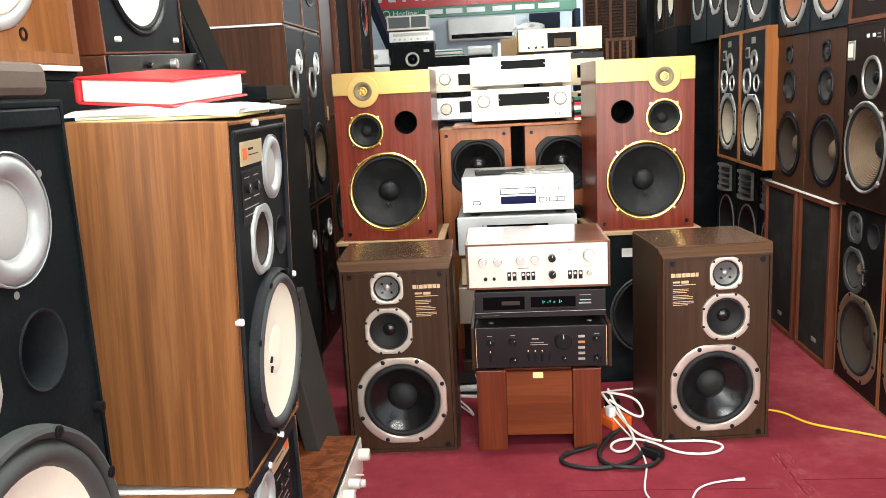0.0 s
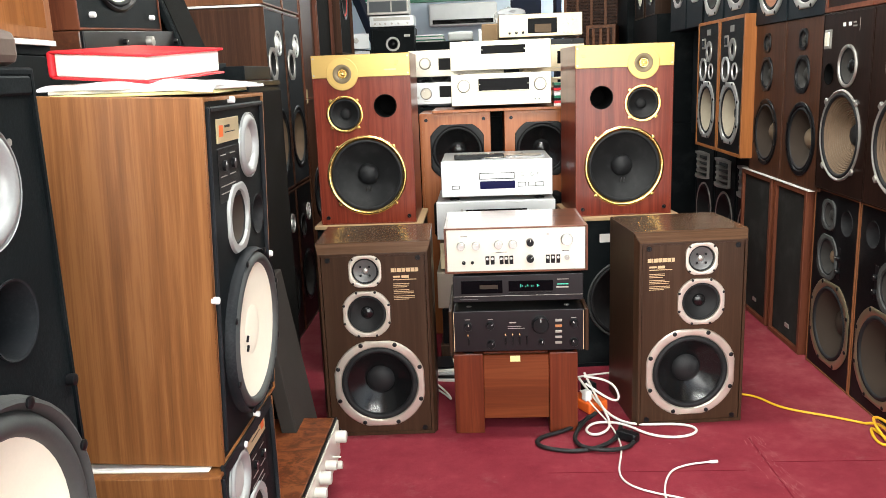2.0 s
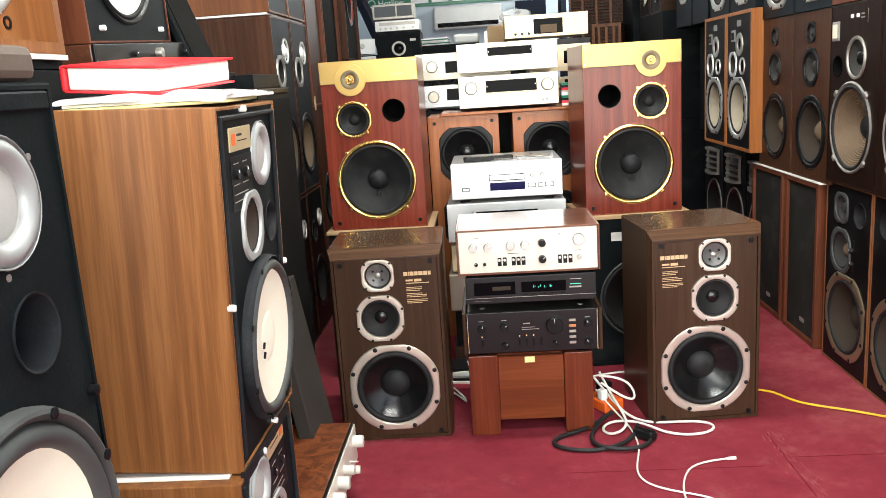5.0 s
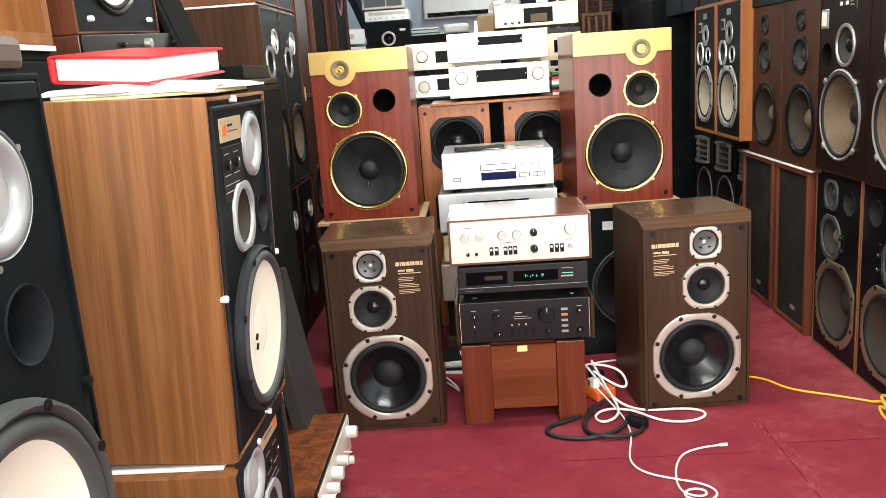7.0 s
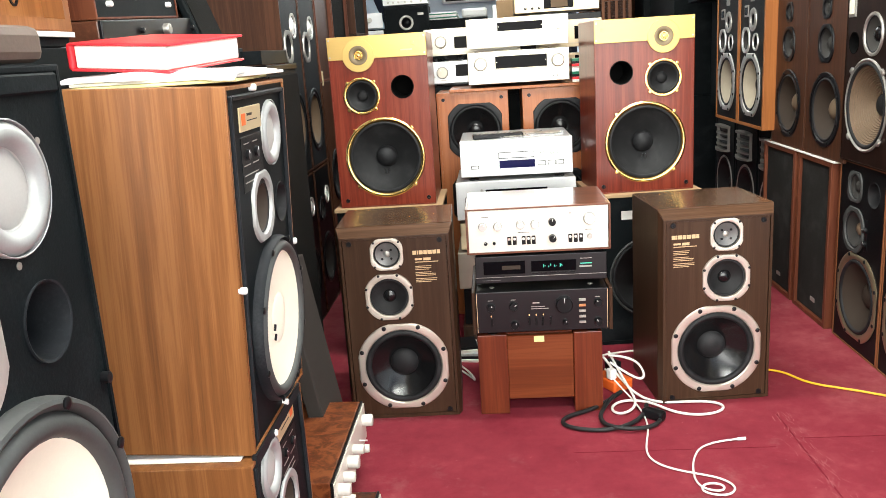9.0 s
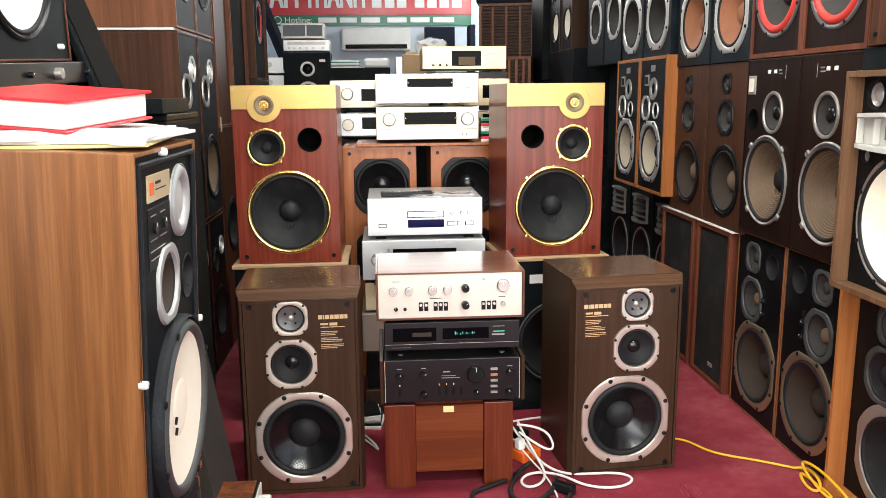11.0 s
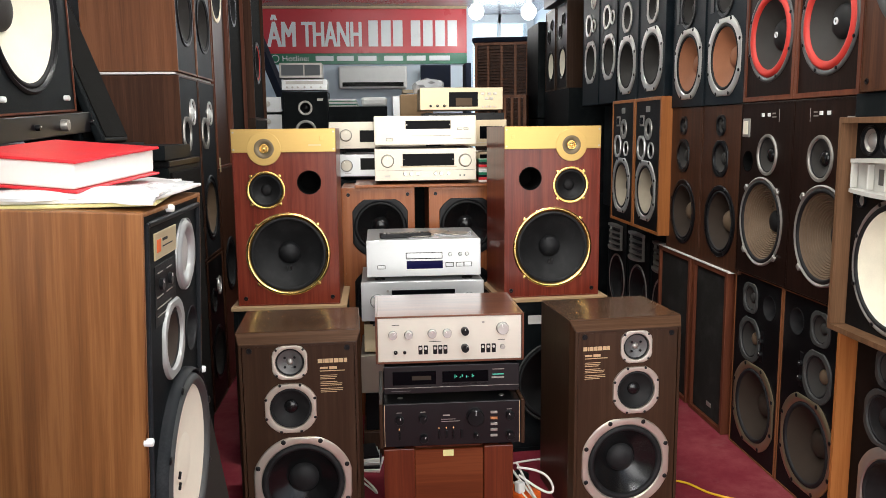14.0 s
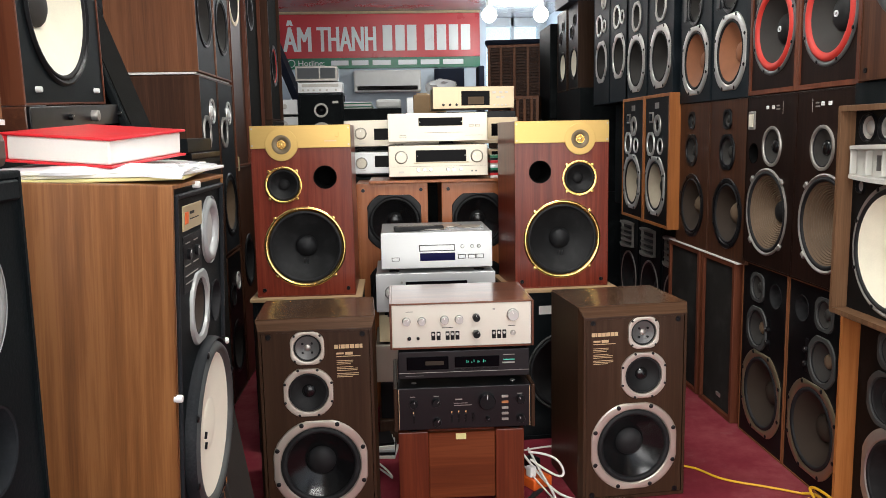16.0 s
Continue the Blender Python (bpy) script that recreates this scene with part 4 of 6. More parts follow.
# each display has a small white dot near either end
champagne_set(1.044, 0.152, [("plate", "display", -0.1, 0.125, 0.078, 0.13, "display", 0.001), ("plate", "display_lamp", -0.096, -0.092, 0.103, 0.107, "page_paper"), ("plate", "display_lamp", 0.117, 0.121, 0.103, 0.107, "page_paper"), ("plate", "display_frame", -0.11, 0.135, 0.072, 0.0765, "brass_dull", 0.003), ("knob", -0.165, 0.1, 0.026, "champagne", 0.016), ("knob", 0.172, 0.1, 0.026, "champagne", 0.016), ("plate", "flap_line", -0.215, 0.215, 0.058, 0.0592, "horn_grey", 0.001), ("plate", "power_key", -0.178, -0.155, 0.03, 0.038, "dull_alu", 0.003)]
              + [("knob", x, 0.044, 0.008, "turned_alu", 0.01) for x in (-0.09, -0.063, -0.035, 0.043, 0.068, 0.1)] + [("knob", x, 0.035, 0.004, "horn_grey", 0.004) for x in (0.15, 0.168)], "champagne amplifier with dark display and round knobs")
champagne_set(1.198, 0.138, [("plate", "display", -0.085, 0.11, 0.082, 0.118, "display", 0.001), ("plate", "display_lamp", -0.082, -0.078, 0.098, 0.102, "page_paper"), ("plate", "display_lamp", 0.103, 0.107, 0.098, 0.102, "page_paper"), ("plate", "tray_line", -0.06, 0.11, 0.052, 0.0535, "horn_grey", 0.001), ("plate", "tray_line", 0.12, 0.2, 0.038, 0.0395, "horn_grey", 0.001), ("plate", "key_gap", -0.1695, -0.1405, 0.0315, 0.0435, "horn_grey", 0.001), ("plate", "power_key", -0.168, -0.142, 0.033, 0.042, "champagne", 0.003), ("plate", "key_gap", 0.1385, 0.1595, 0.0765, 0.0865, "horn_grey", 0.001), ("plate", "key", 0.14, 0.158, 0.078, 0.085, "champagne", 0.003), ("plate", "key_gap", 0.1665, 0.1875, 0.0765, 0.0865, "horn_grey", 0.001), ("plate", "key", 0.168, 0.186, 0.078, 0.085, "champagne", 0.003)], "champagne disc player with dark display")
for z, h, fc in ((1.045, 0.118, "silver_panel"), (1.176, 0.14, "champagne")):
    champagne_set(z, h, [("plate", "display", -0.085, 0.02, 0.045, 0.1, "display", 0.001), ("knob", -0.15, h * 0.55, 0.026, "champagne", 0.016), ("knob", -0.19, h * 0.4, 0.006, "dull_alu", 0.006), ("bars", -0.16, 0.03, 0.04, 1, 0.01, 0.003, "dull_alu")], "pale metal amplifier with one large knob", -0.03, 4.12, 0.46, "pale_amplifier", 0.3, fc)
for z, h in ((1.045, 0.12), (1.18, 0.14)):
    champagne_set(z, h, [("plate", "display", 0.02, 0.13, 0.05, 0.11, "display", 0.001), ("plate", "tray_line", 0.0, 0.2, 0.03, 0.032, "dull_alu", 0.001)], "gold-toned unit behind the champagne stack", 0.44, 4.14, 0.3, "gold_unit", 0.3, "gold_champagne")
slab("rear_shelf", "dark shelf carrying the rear amplifiers", "shelf", front(0.19, 4.11, 0.99), 0.95, 0.85, 0.05, "black_paint")
slab("black_cabinet", "black cabinet under the rear amplifier shelf", "cabinet", front(0.19, 4.14, 0.0), 0.9, 0.8, 0.988, "black_paint")
champagne_set(1.36, 0.128, [("plate", "display", -0.065, 0.085, 0.03, 0.105, "display", 0.001), ("plate", "window", -0.03, 0.055, 0.035, 0.075, "paper_tan", 0.003)] + [("knob", x, 0.035, 0.007, "black_metal", 0.01) for x in (-0.16, -0.125, -0.09)] + [("plate", "key", x, x + 0.018, z, z + 0.012, "dull_alu", 0.004) for x, z in ((0.1, 0.09), (0.135, 0.09), (0.165, 0.09), (0.12, 0.065), (0.145, 0.065))] + [("knob", x, 0.03, 0.005, "dull_alu", 0.006) for x in (0.11, 0.13, 0.15, 0.17)], "gold-coloured tuner on top of the rear stack", 0.405, 4.45, 0.43, "gold_tuner", 0.33, "gold_champagne")
slab("rear_stack_box", "black unit under the gold tuner", "hi-fi unit", front(0.42, 4.47, 1.322), 0.42, 0.3, 0.037, "black_metal")
for i in range(9):
    slab("disc_case", "coloured disc case in a stack beside the amplifier", "disc case", front(0.455, 3.78 + 0.003 * (i % 3), 1.044 + i * 0.0112, (i * 37) % 7 - 3), 0.09, 0.12, 0.0108, ("page_paper", "red_leather", "black_metal", "banner_green", "silver_panel")[i % 5], 0.001)

# ---- right-hand wall of speakers, bottom tier ----
def bb_speaker(y, s, grp):
    def extra(root, inset):
        plate(root, "control_plate", -0.05 * s - 0.012, -0.05 * s + 0.012, 0.40, 0.52, "black_metal", inset, 0.001)
        for z in (0.43, 0.48):
            knob(root, -0.05 * s, z, 0.01, inset, "black_metal", 0.012)
    return speaker("black_front_speaker", "wooden speaker with black baffle and brown-coned woofer on carpet", right(1.385, y, 0), 0.38, 0.715, 0.4, "sienna", "black_vinyl",
                   [dict(name="tweeter", x=0.055 * s, z=0.625, r=0.058, shape="square", inner=0.8, frame_mat="grey_rubber", cone="paper_grey", cap_r=0.35, deep=0.2),
                    dict(name="midrange", x=0.05 * s, z=0.463, r=0.085, shape="eight", inner=0.82, frame_mat="grey_rubber", cone="paper_grey", cap="paper_tan", cap_r=0.3, deep=0.3),
                    dict(name="woofer", x=0.0, z=0.212, r=0.163, shape="eight", inner=0.88, frame_mat="brass_dull", cone="paper_umber", cap_r=0.3, deep=0.35, bolts=8, roll=0.12)],
                   [(-0.095 * s, 0.617, 0.045)], port_mat="rubber", t=0.007, inset=0.003, group=grp, extra=extra)


bb_speaker(3.127, -1, "black-front pair")
bb_speaker(2.74, 1, "black-front pair")


def grille_speaker(y, x, w, label, h=0.69, base=0.0):
    root = thing("grille_speaker", label, "loudspeaker", right(x, y, base), "grille speakers")
    part("cabinet", shell(w, 0.36, h, 0.02, 0.02), "red_brown", root)
    part("grille", block(-w / 2 + 0.0205, w / 2 - 0.0205, 0.012, 0.03, 0.0205, h - 0.0205, 0.004, 2), "speaker_cloth", root, "dark woven grille cloth")
    plate(root, "badge", 0.0, 0.045, 0.07, 0.088, "dull_alu", 0.0115, 0.003)
    return root


grille_speaker(3.545, 1.372, 0.355, "red-brown speaker with dark cloth grille and badge")
grille_speaker(3.965, 1.372, 0.41, "red-brown speaker with dark grille, further along the wall")

# horn speakers
for y in (4.45, 4.88, 5.31):
    def horn(root, inset):
        hm = part("horn", block(-0.12, 0.12, inset - 0.004, inset, 0.5, 0.655, 0.002), "black_metal", root, "grey metal horn with curved blades")
        for z0, sag in ((0.5, -0.004), (0.643, 0.004)):
            part("horn_lip", arc_bar(0.12, z0, sag, 0.012, inset - 0.03, inset - 0.0045), "dull_alu", hm)
        for n in range(3):
            part("horn_blade", arc_bar(0.108, 0.535 + n * 0.035, 0.0, 0.005, inset - 0.026, inset - 0.0045), "dull_alu", hm)
        for x in (-0.118, 0.112):
            part("horn_cheek", block(x, x + 0.006, inset - 0.02, inset - 0.0045, 0.5125, 0.6425, 0.001), "dull_alu", hm)
        plate(root, "badge", -0.17, -0.14, 0.61, 0.64, "dull_alu", inset, 0.002)
    speaker("horn_speaker", "black speaker with grey slatted horn, half hidden", right(1.5, y, 0), 0.4, 0.7, 0.33, "black_paint", "black_paint",
            [dict(name="woofer", x=0, z=0.3, r=0.165, frame_mat="dull_alu", inner=0.92, cone="paper_black", cap_r=0.3)], group="black horn speakers", extra=horn)
slab("filler_speaker", "plain black speaker box on top of the horn speakers", "loudspeaker", right(1.5, 4.88, 0.7), 1.25, 0.33, 0.05, "black_paint")

# middle tier
def hpm_speaker(y, s):
    def extra(root, inset):
        part("super_tweeter", block(-0.15 * s - 0.03, -0.15 * s + 0.03, inset - 0.005, inset + 0.001, 0.52, 0.59, 0.003), "dull_alu", root)
        part("tweeter_mesh", block(-0.15 * s - 0.018, -0.15 * s + 0.018, inset - 0.008, inset - 0.0045, 0.53, 0.58, 0.002), "paper_white", root)
        for i, x in enumerate((-0.02, 0.025)):
            plate(root, "level_control", x * s - 0.012, x * s + 0.006, 0.595, 0.608, "white_plastic", inset, 0.003)
        bars(root, 0.06 * s - 0.015, 0.608, 0.03, 2, 0.012, 0.005, "dull_alu", inset)
        plate(root, "divider", 0.095 * s - 0.001, 0.095 * s + 0.001, 0.575, 0.62, "dull_alu", inset, 0.001)
    return speaker("four_way_speaker", "very dark walnut four-way speaker with ribbed beige woofer", right(1.37, y, 0.717), 0.395, 0.648, 0.39, "ebony", "ebony",
                   [dict(name="midrange", x=0.02 * s, z=0.458, r=0.075, inner=0.84, frame_mat="dull_alu", cone="paper_grey", cap="poly_black", cap_r=0.35, deep=0.2),
                    dict(name="woofer", x=-0.01 * s, z=0.212, r=0.165, inner=0.93, frame_mat="dull_alu", cone="paper_tan", cap="paper_black", cap_r=0.25, deep=0.4, ribs=True, roll=0.1, ears=4)],
                   [(-0.13 * s, 0.43, 0.037)], t=0.006, inset=0.002, group="four-way pair", extra=extra)


hpm_speaker(3.095, 1)
hpm_speaker(2.7, -1)
for y in (3.885, 3.475):
    speaker("three_way_speaker", "brown oak three-way speaker with tan woofer cone", right(1.375, y, 0.698), 0.4, 0.665, 0.36, "brown_oak", "brown_oak",
            [dict(name="tweeter", x=-0.015, z=0.585, r=0.042, shape="square", inner=0.75, frame_mat="black_metal", cone="paper_grey", cap_r=0.4, deep=0.15),
             dict(name="midrange", x=-0.012, z=0.448, r=0.075, shape="eight", inner=0.8, frame_mat="black_metal", cone="paper_grey", cap_r=0.35, deep=0.25),
             dict(name="woofer", x=0.0, z=0.19, r=0.15, inner=0.85, frame_mat="black_metal", cone="paper_umber", cap="paper_tan", cap_r=0.32, deep=0.4, bolts=8, cap_out=0.8)], t=0.004, inset=0.002, group="brown oak pair")
slab("paper_strip", "white paper edge between stacked brown speakers", "paper", right(1.368, 3.75, 0.69), 0.82, 0.3, 0.007, "page_paper", 0.001)
for y in (4.66, 4.25):
    def wr(root, inset):
        plate(root, "badge", -0.03, 0.03, 0.6, 0.63, "dull_alu", inset, 0.002)
        part("super_tweeter", block(-0.11, -0.05, inset - 0.006, inset, 0.53, 0.585, 0.002), "dull_alu", root)
        part("super_tweeter_mouth", block(-0.1, -0.06, inset - 0.008, inset - 0.0055, 0.54, 0.575, 0.002), "display", root)
    speaker("studio_speaker", "orange wood speaker with black baffle and pale woofer cone", right(1.32, y, 0.751), 0.4, 0.672, 0.4, "orange_wood", "black_vinyl",
            [dict(name="tweeter", x=0.015, z=0.515, r=0.055, inner=0.55, frame_mat="dull_alu", cone="black_metal", cap_r=0.3, deep=0.2),
             dict(name="midrange", x=-0.09, z=0.42, r=0.062, shape="eight", inner=0.78, frame_mat="alu", cone="paper_grey", cap_r=0.3),
             dict(name="ring_port", x=0.06, z=0.41, r=0.042, inner=0.8, frame_mat="alu", cone="black_vinyl", cap_r=0.3),
             dict(name="woofer", x=-0.015, z=0.205, r=0.152, shape="eight", inner=0.84, frame_mat="alu", cone="paper_beige", cap="paper_black", cap_r=0.28, deep=0.35, bolts=8)], t=0.016, inset=0.004, group="studio pair", extra=wr)

# upper tier
for y in (3.101, 2.72):
    speaker("red_ring_speaker", "brown wooden speaker with red-ringed black woofer on the top tier", right(1.37, y, 1.368), 0.378, 0.7, 0.38, "red_brown", "ebony",
            [dict(name="woofer", x=0, z=0.232, r=0.166, inner=0.9, frame_mat="horn_grey", cone="paper_grey", cap="paper_black", surround="red_foam", cap_r=0.33, deep=0.3, roll=0.19, bolts=8),
             dict(name="tweeter", x=-0.02, z=0.53, r=0.08, shape="eight", inner=0.7, frame_mat="black_metal", cone="paper_black", cap_r=0.4)], t=0.018, inset=0.006, group="red-ring pair",
            extra=lambda root, inset: part("cap_mark", rings([(0.011, 0.002), (0.011, -0.002), (0.006, -0.002), (0.006, 0.002)], seg=20), "banner_white", root, "", False, (0, inset + 0.02, 0.232)))
for y in (3.866, 3.478):
    speaker("rust_cone_speaker", "blue-black speaker with silver frame and rust-brown woofer cone", right(1.37, y, 1.365), 0.375, 0.7, 0.36, "blue_black", "blue_black",
            [dict(name="woofer", x=0.0, z=0.19, r=0.155, shape="eight", inner=0.85, frame_mat="alu", cone="paper_rust", cap="paper_rust", cap_r=0.28, deep=0.35, bolts=8),
             dict(name="midrange", x=-0.01, z=0.435, r=0.088, inner=0.8, frame_mat="black_metal", cone="paper_grey", cap_r=0.3, bolts=4),
             dict(name="tweeter", x=-0.01, z=0.61, r=0.05, inner=0.7, frame_mat="dull_alu", cone="black_metal", cap_r=0.4)], t=0.004, inset=0.002, group="rust-cone pair",
            extra=lambda root, inset: plate(root, "control_plate", -0.15, -0.115, 0.38, 0.52, "black_metal", inset, 0.003))
for y in (4.78, 4.36):
    speaker("octagon_speaker", "blue-black speaker with wide octagonal silver woofer frame", right(1.37, y, 1.42), 0.4, 0.72, 0.36, "blue_black", "blue_black",
            [dict(name="woofer", x=0.0, z=0.2, r=0.16, shape="eight", inner=0.8, frame_mat="alu", cone="paper_grey", cap="paper_black", cap_r=0.28, deep=0.4, bolts=8),
             dict(name="midrange", x=0.0, z=0.46, r=0.082, shape="eight", inner=0.8, frame_mat="dull_alu", cone="paper_grey", cap_r=0.35),
             dict(name="tweeter", x=0.01, z=0.63, r=0.05, shape="eight", inner=0.75, frame_mat="dull_alu", cone="paper_black", cap_r=0.35)], t=0.004, inset=0.002, group="octagon pair")
for y in (5.56, 5.14):
    speaker("many_driver_speaker", "blue-black speaker with five silver-ringed drivers", right(1.37, y, 1.42), 0.4, 0.78, 0.36, "blue_black", "blue_black",
            [dict(name="woofer", x=0.0, z=0.275, r=0.135, shape="eight", inner=0.82, frame_mat="alu", cone="paper_grey", cap_r=0.28, bolts=4),
             dict(name="midrange", x=-0.05, z=0.515, r=0.07, shape="eight", inner=0.8, frame_mat="alu", cone="paper_grey", cap_r=0.3),
             dict(name="tweeter", x=0.07, z=0.5, r=0.042, inner=0.75, frame_mat="alu", cone="paper_grey", cap_r=0.3),
             dict(name="super_tweeter", x=0.06, z=0.66, r=0.055, inner=0.75, frame_mat="alu", cone="dull_alu", cap_r=0.4)], t=0.004, inset=0.002, group="many-driver pair")
slab("black_plinth", "long black box beneath the upper speakers", "box", right(1.5, 5.06, 0.755), 1.2, 0.3, 0.66, "black_paint")
slab("black_filler", "flat black box carrying the octagon-frame speakers", "box", right(1.375, 5.0, 1.4175), 1.6, 0.3, 0.0024, "black_paint", 0.0005)
for y in (6.28, 6.68):
    speaker("white_cone_speaker", "slim black speaker with white woofer cone at the rear", right(1.34, y, 1.56), 0.34, 0.62, 0.34, "dark_walnut", "black_vinyl",
            [dict(name="woofer", x=0.02, z=0.19, r=0.12, inner=0.9, frame_mat="black_metal", cone="paper_white", cap="paper_white", cap_r=0.3),
             dict(name="midrange", x=-0.05, z=0.42, r=0.055, inner=0.8, frame_mat="black_metal", cone="paper_grey", cap_r=0.3),
             dict(name="tweeter", x=0.05, z=0.5, r=0.045, inner=0.8, frame_mat="black_metal", cone="paper_grey", cap_r=0.3)], t=0.01, group="white-cone pair")
slab("rear_black_cabinet", "black speaker cabinet under the white-cone pair", "loudspeaker", right(1.34, 6.45, 0.8), 0.85, 0.4, 0.758, "black_paint")
slab("rear_black_cabinet", "black speaker cabinet standing on the floor", "loudspeaker", right(1.36, 6.45, 0.0), 0.85, 0.4, 0.798, "black_paint")
slab("tall_black_speaker", "tall black cabinet seen against the bright door", "loudspeaker", right(1.3, 7.2, 1.35), 0.5, 0.45, 0.78, "black_paint", 0.01)
slab("tall_black_speaker", "black cabinet beneath a tall black one", "loudspeaker", right(1.3, 7.2, 0), 0.5, 0.45, 1.348, "black_paint", 0.01)
comp = slab("stacked_receiver", "dusty black receiver on top of the rear speakers", "amplifier", right(1.28, 6.4, 2.182), 0.48, 0.33, 0.1, "black_metal")
slab("stacked_receiver", "silver receiver lying on a black one", "amplifier", right(1.27, 6.38, 2.283), 0.46, 0.32, 0.08, "silver_panel")


def lattice_cabinet(x, y, z, w, h, n):
    root = thing("lattice_cabinet", "brown wooden cabinet with fretwork front at the rear", "cabinet", front(x, y, z, -14), "fretwork cabinets")
    part("cabinet", shell(w, 0.4, h, 0.025, 0.03), "sienna", root)
    part("backing", block(-w / 2 + 0.026, w / 2 - 0.026, 0.03, 0.04, 0.026, h - 0.026, 0), "brown_oak", root)
    for i in range(n):
        zz = 0.04 + (h - 0.08) * (i + 0.5) / n
        part("slat", block(-w / 2 + 0.026, w / 2 - 0.026, 0.008, 0.028, zz - 0.008, zz + 0.008, 0.003), "brown_oak", root)
    for i in range(1, 4):
        part("stile", block(-w / 2 + w * i / 4 - 0.012, -w / 2 + w * i / 4 + 0.012, 0.002, 0.0078, 0.026, h - 0.026, 0.003), "sienna", root)


lattice_cabinet(1.12, 7.75, 1.3, 0.5, 0.75, 24)
lattice_cabinet(1.1, 7.05, 1.0, 0.24, 0.55, 16)
slab("lattice_support", "dark cabinet under the fretwork cabinet", "cabinet", front(1.12, 7.75, 0, -14), 0.5, 0.4, 1.298, "dark_walnut")
slab("lattice_support", "dark narrow cabinet beneath a fretwork one", "cabinet", front(1.1, 7.05, 0, -14), 0.26, 0.4, 0.998, "dark_walnut")
slab("dark_roll", "dark cloth heap lying on the fretwork cabinet", "cloth", front(1.15, 7.78, 2.052, -10), 0.6, 0.4, 0.05, "navy_cloth", 0.02)
slab("upright_board", "tall dark blue panel leaning by the rear wall", "panel", pose(0.93, 8.8, 0, 0, 0, 0), 0.06, 0.3, 1.95, "navy_cloth", 0.01)

# nearest cabinets on the right
def nr_extra(root, inset):
    lens = part("horn_lens", block(-0.228, 0.215, inset - 0.004, inset, 0.396, 0.486, 0.002, 1), "horn_white", root, "off-white horn with upright vanes")
    for z0, sag in ((0.395, -0.006), (0.476, 0.006)):
        part("horn_edge", arc_bar(0.225, z0, sag, 0.011, inset - 0.026, inset - 0.0045), "horn_white", lens)
    for i in range(6):
        part("horn_vane", block(-0.226 + i * 0.075, -0.219 + i * 0.075, inset - 0.024, inset - 0.0045, 0.4065, 0.4755, 0.002), "horn_white", lens)
    # grey plates instead of cut openings, their shade given as colour
    for i in (1, 3):
        part("horn_throat", block(-0.2 + i * 0.075, -0.165 + i * 0.075, inset - 0.006, inset - 0.0042, 0.42, 0.462, 0.001), "horn_grey", lens)


speaker("framed_speaker", "wood-framed speaker with cream woofer and white horn", right(1.25, 2.16, 0.702), 0.52, 0.6, 0.45, "pale_walnut", "black_vinyl",
        [dict(name="tweeter", x=-0.18, z=0.537, r=0.041, inner=0.85, frame_mat="black_metal", cone="dull_alu", cap="alu", cap_r=0.5, deep=0.2),
         dict(name="tweeter", x=-0.092, z=0.537, r=0.041, inner=0.85, frame_mat="black_metal", cone="dull_alu", cap="alu", cap_r=0.5, deep=0.2),
         dict(name="small_tweeter", x=-0.201, z=0.373, r=0.021, inner=0.8, frame_mat="black_metal", cone="dull_alu", cap_r=0.4, deep=0.2),
         dict(name="woofer", x=-0.043, z=0.207, r=0.182, inner=0.93, frame_mat="dull_alu", cone="paper_cream", cap_r=0.35, bolts=8, deep=0.22, roll=0.08, lift=0.004)], t=0.016, inset=0.045, extra=nr_extra)
speaker("recessed_speaker", "orange wood speaker with deep frame and black drivers", right(1.36, 2.285, 0), 0.52, 0.7, 0.42, "orange_wood", "black_vinyl",
        [dict(name="tweeter", x=-0.085, z=0.585, r=0.06, shape="square", inner=0.8, frame_mat="grey_rubber", cone="paper_grey", cap_r=0.4, deep=0.2),
         dict(name="midrange", x=-0.1, z=0.43, r=0.085, shape="eight", inner=0.84, frame_mat="grey_rubber", cone="paper_black", cap_r=0.4, deep=0.2),
         dict(name="woofer", x=-0.04, z=0.19, r=0.155, inner=0.85, shape="eight", frame_mat="dull_alu", cone="paper_black", cap_r=0.3)], t=0.016, inset=0.058)
speaker("top_right_speaker", "pale brown speaker with black woofer on the top tier", right(1.34, 2.26, 1.372), 0.44, 0.72, 0.4, "brown_oak", "brown_oak",
        [dict(name="woofer", x=0.0, z=0.34, r=0.19, inner=0.85, frame_mat="grey_rubber", cone="paper_black", cap="alu", cap_r=0.3)], t=0.005, inset=0.002, screws=0.03)
slab("spacer_box", "dark flat box between stacked cabinets", "box", right(1.35, 2.26, 1.303), 0.5, 0.38, 0.067, "black_paint")

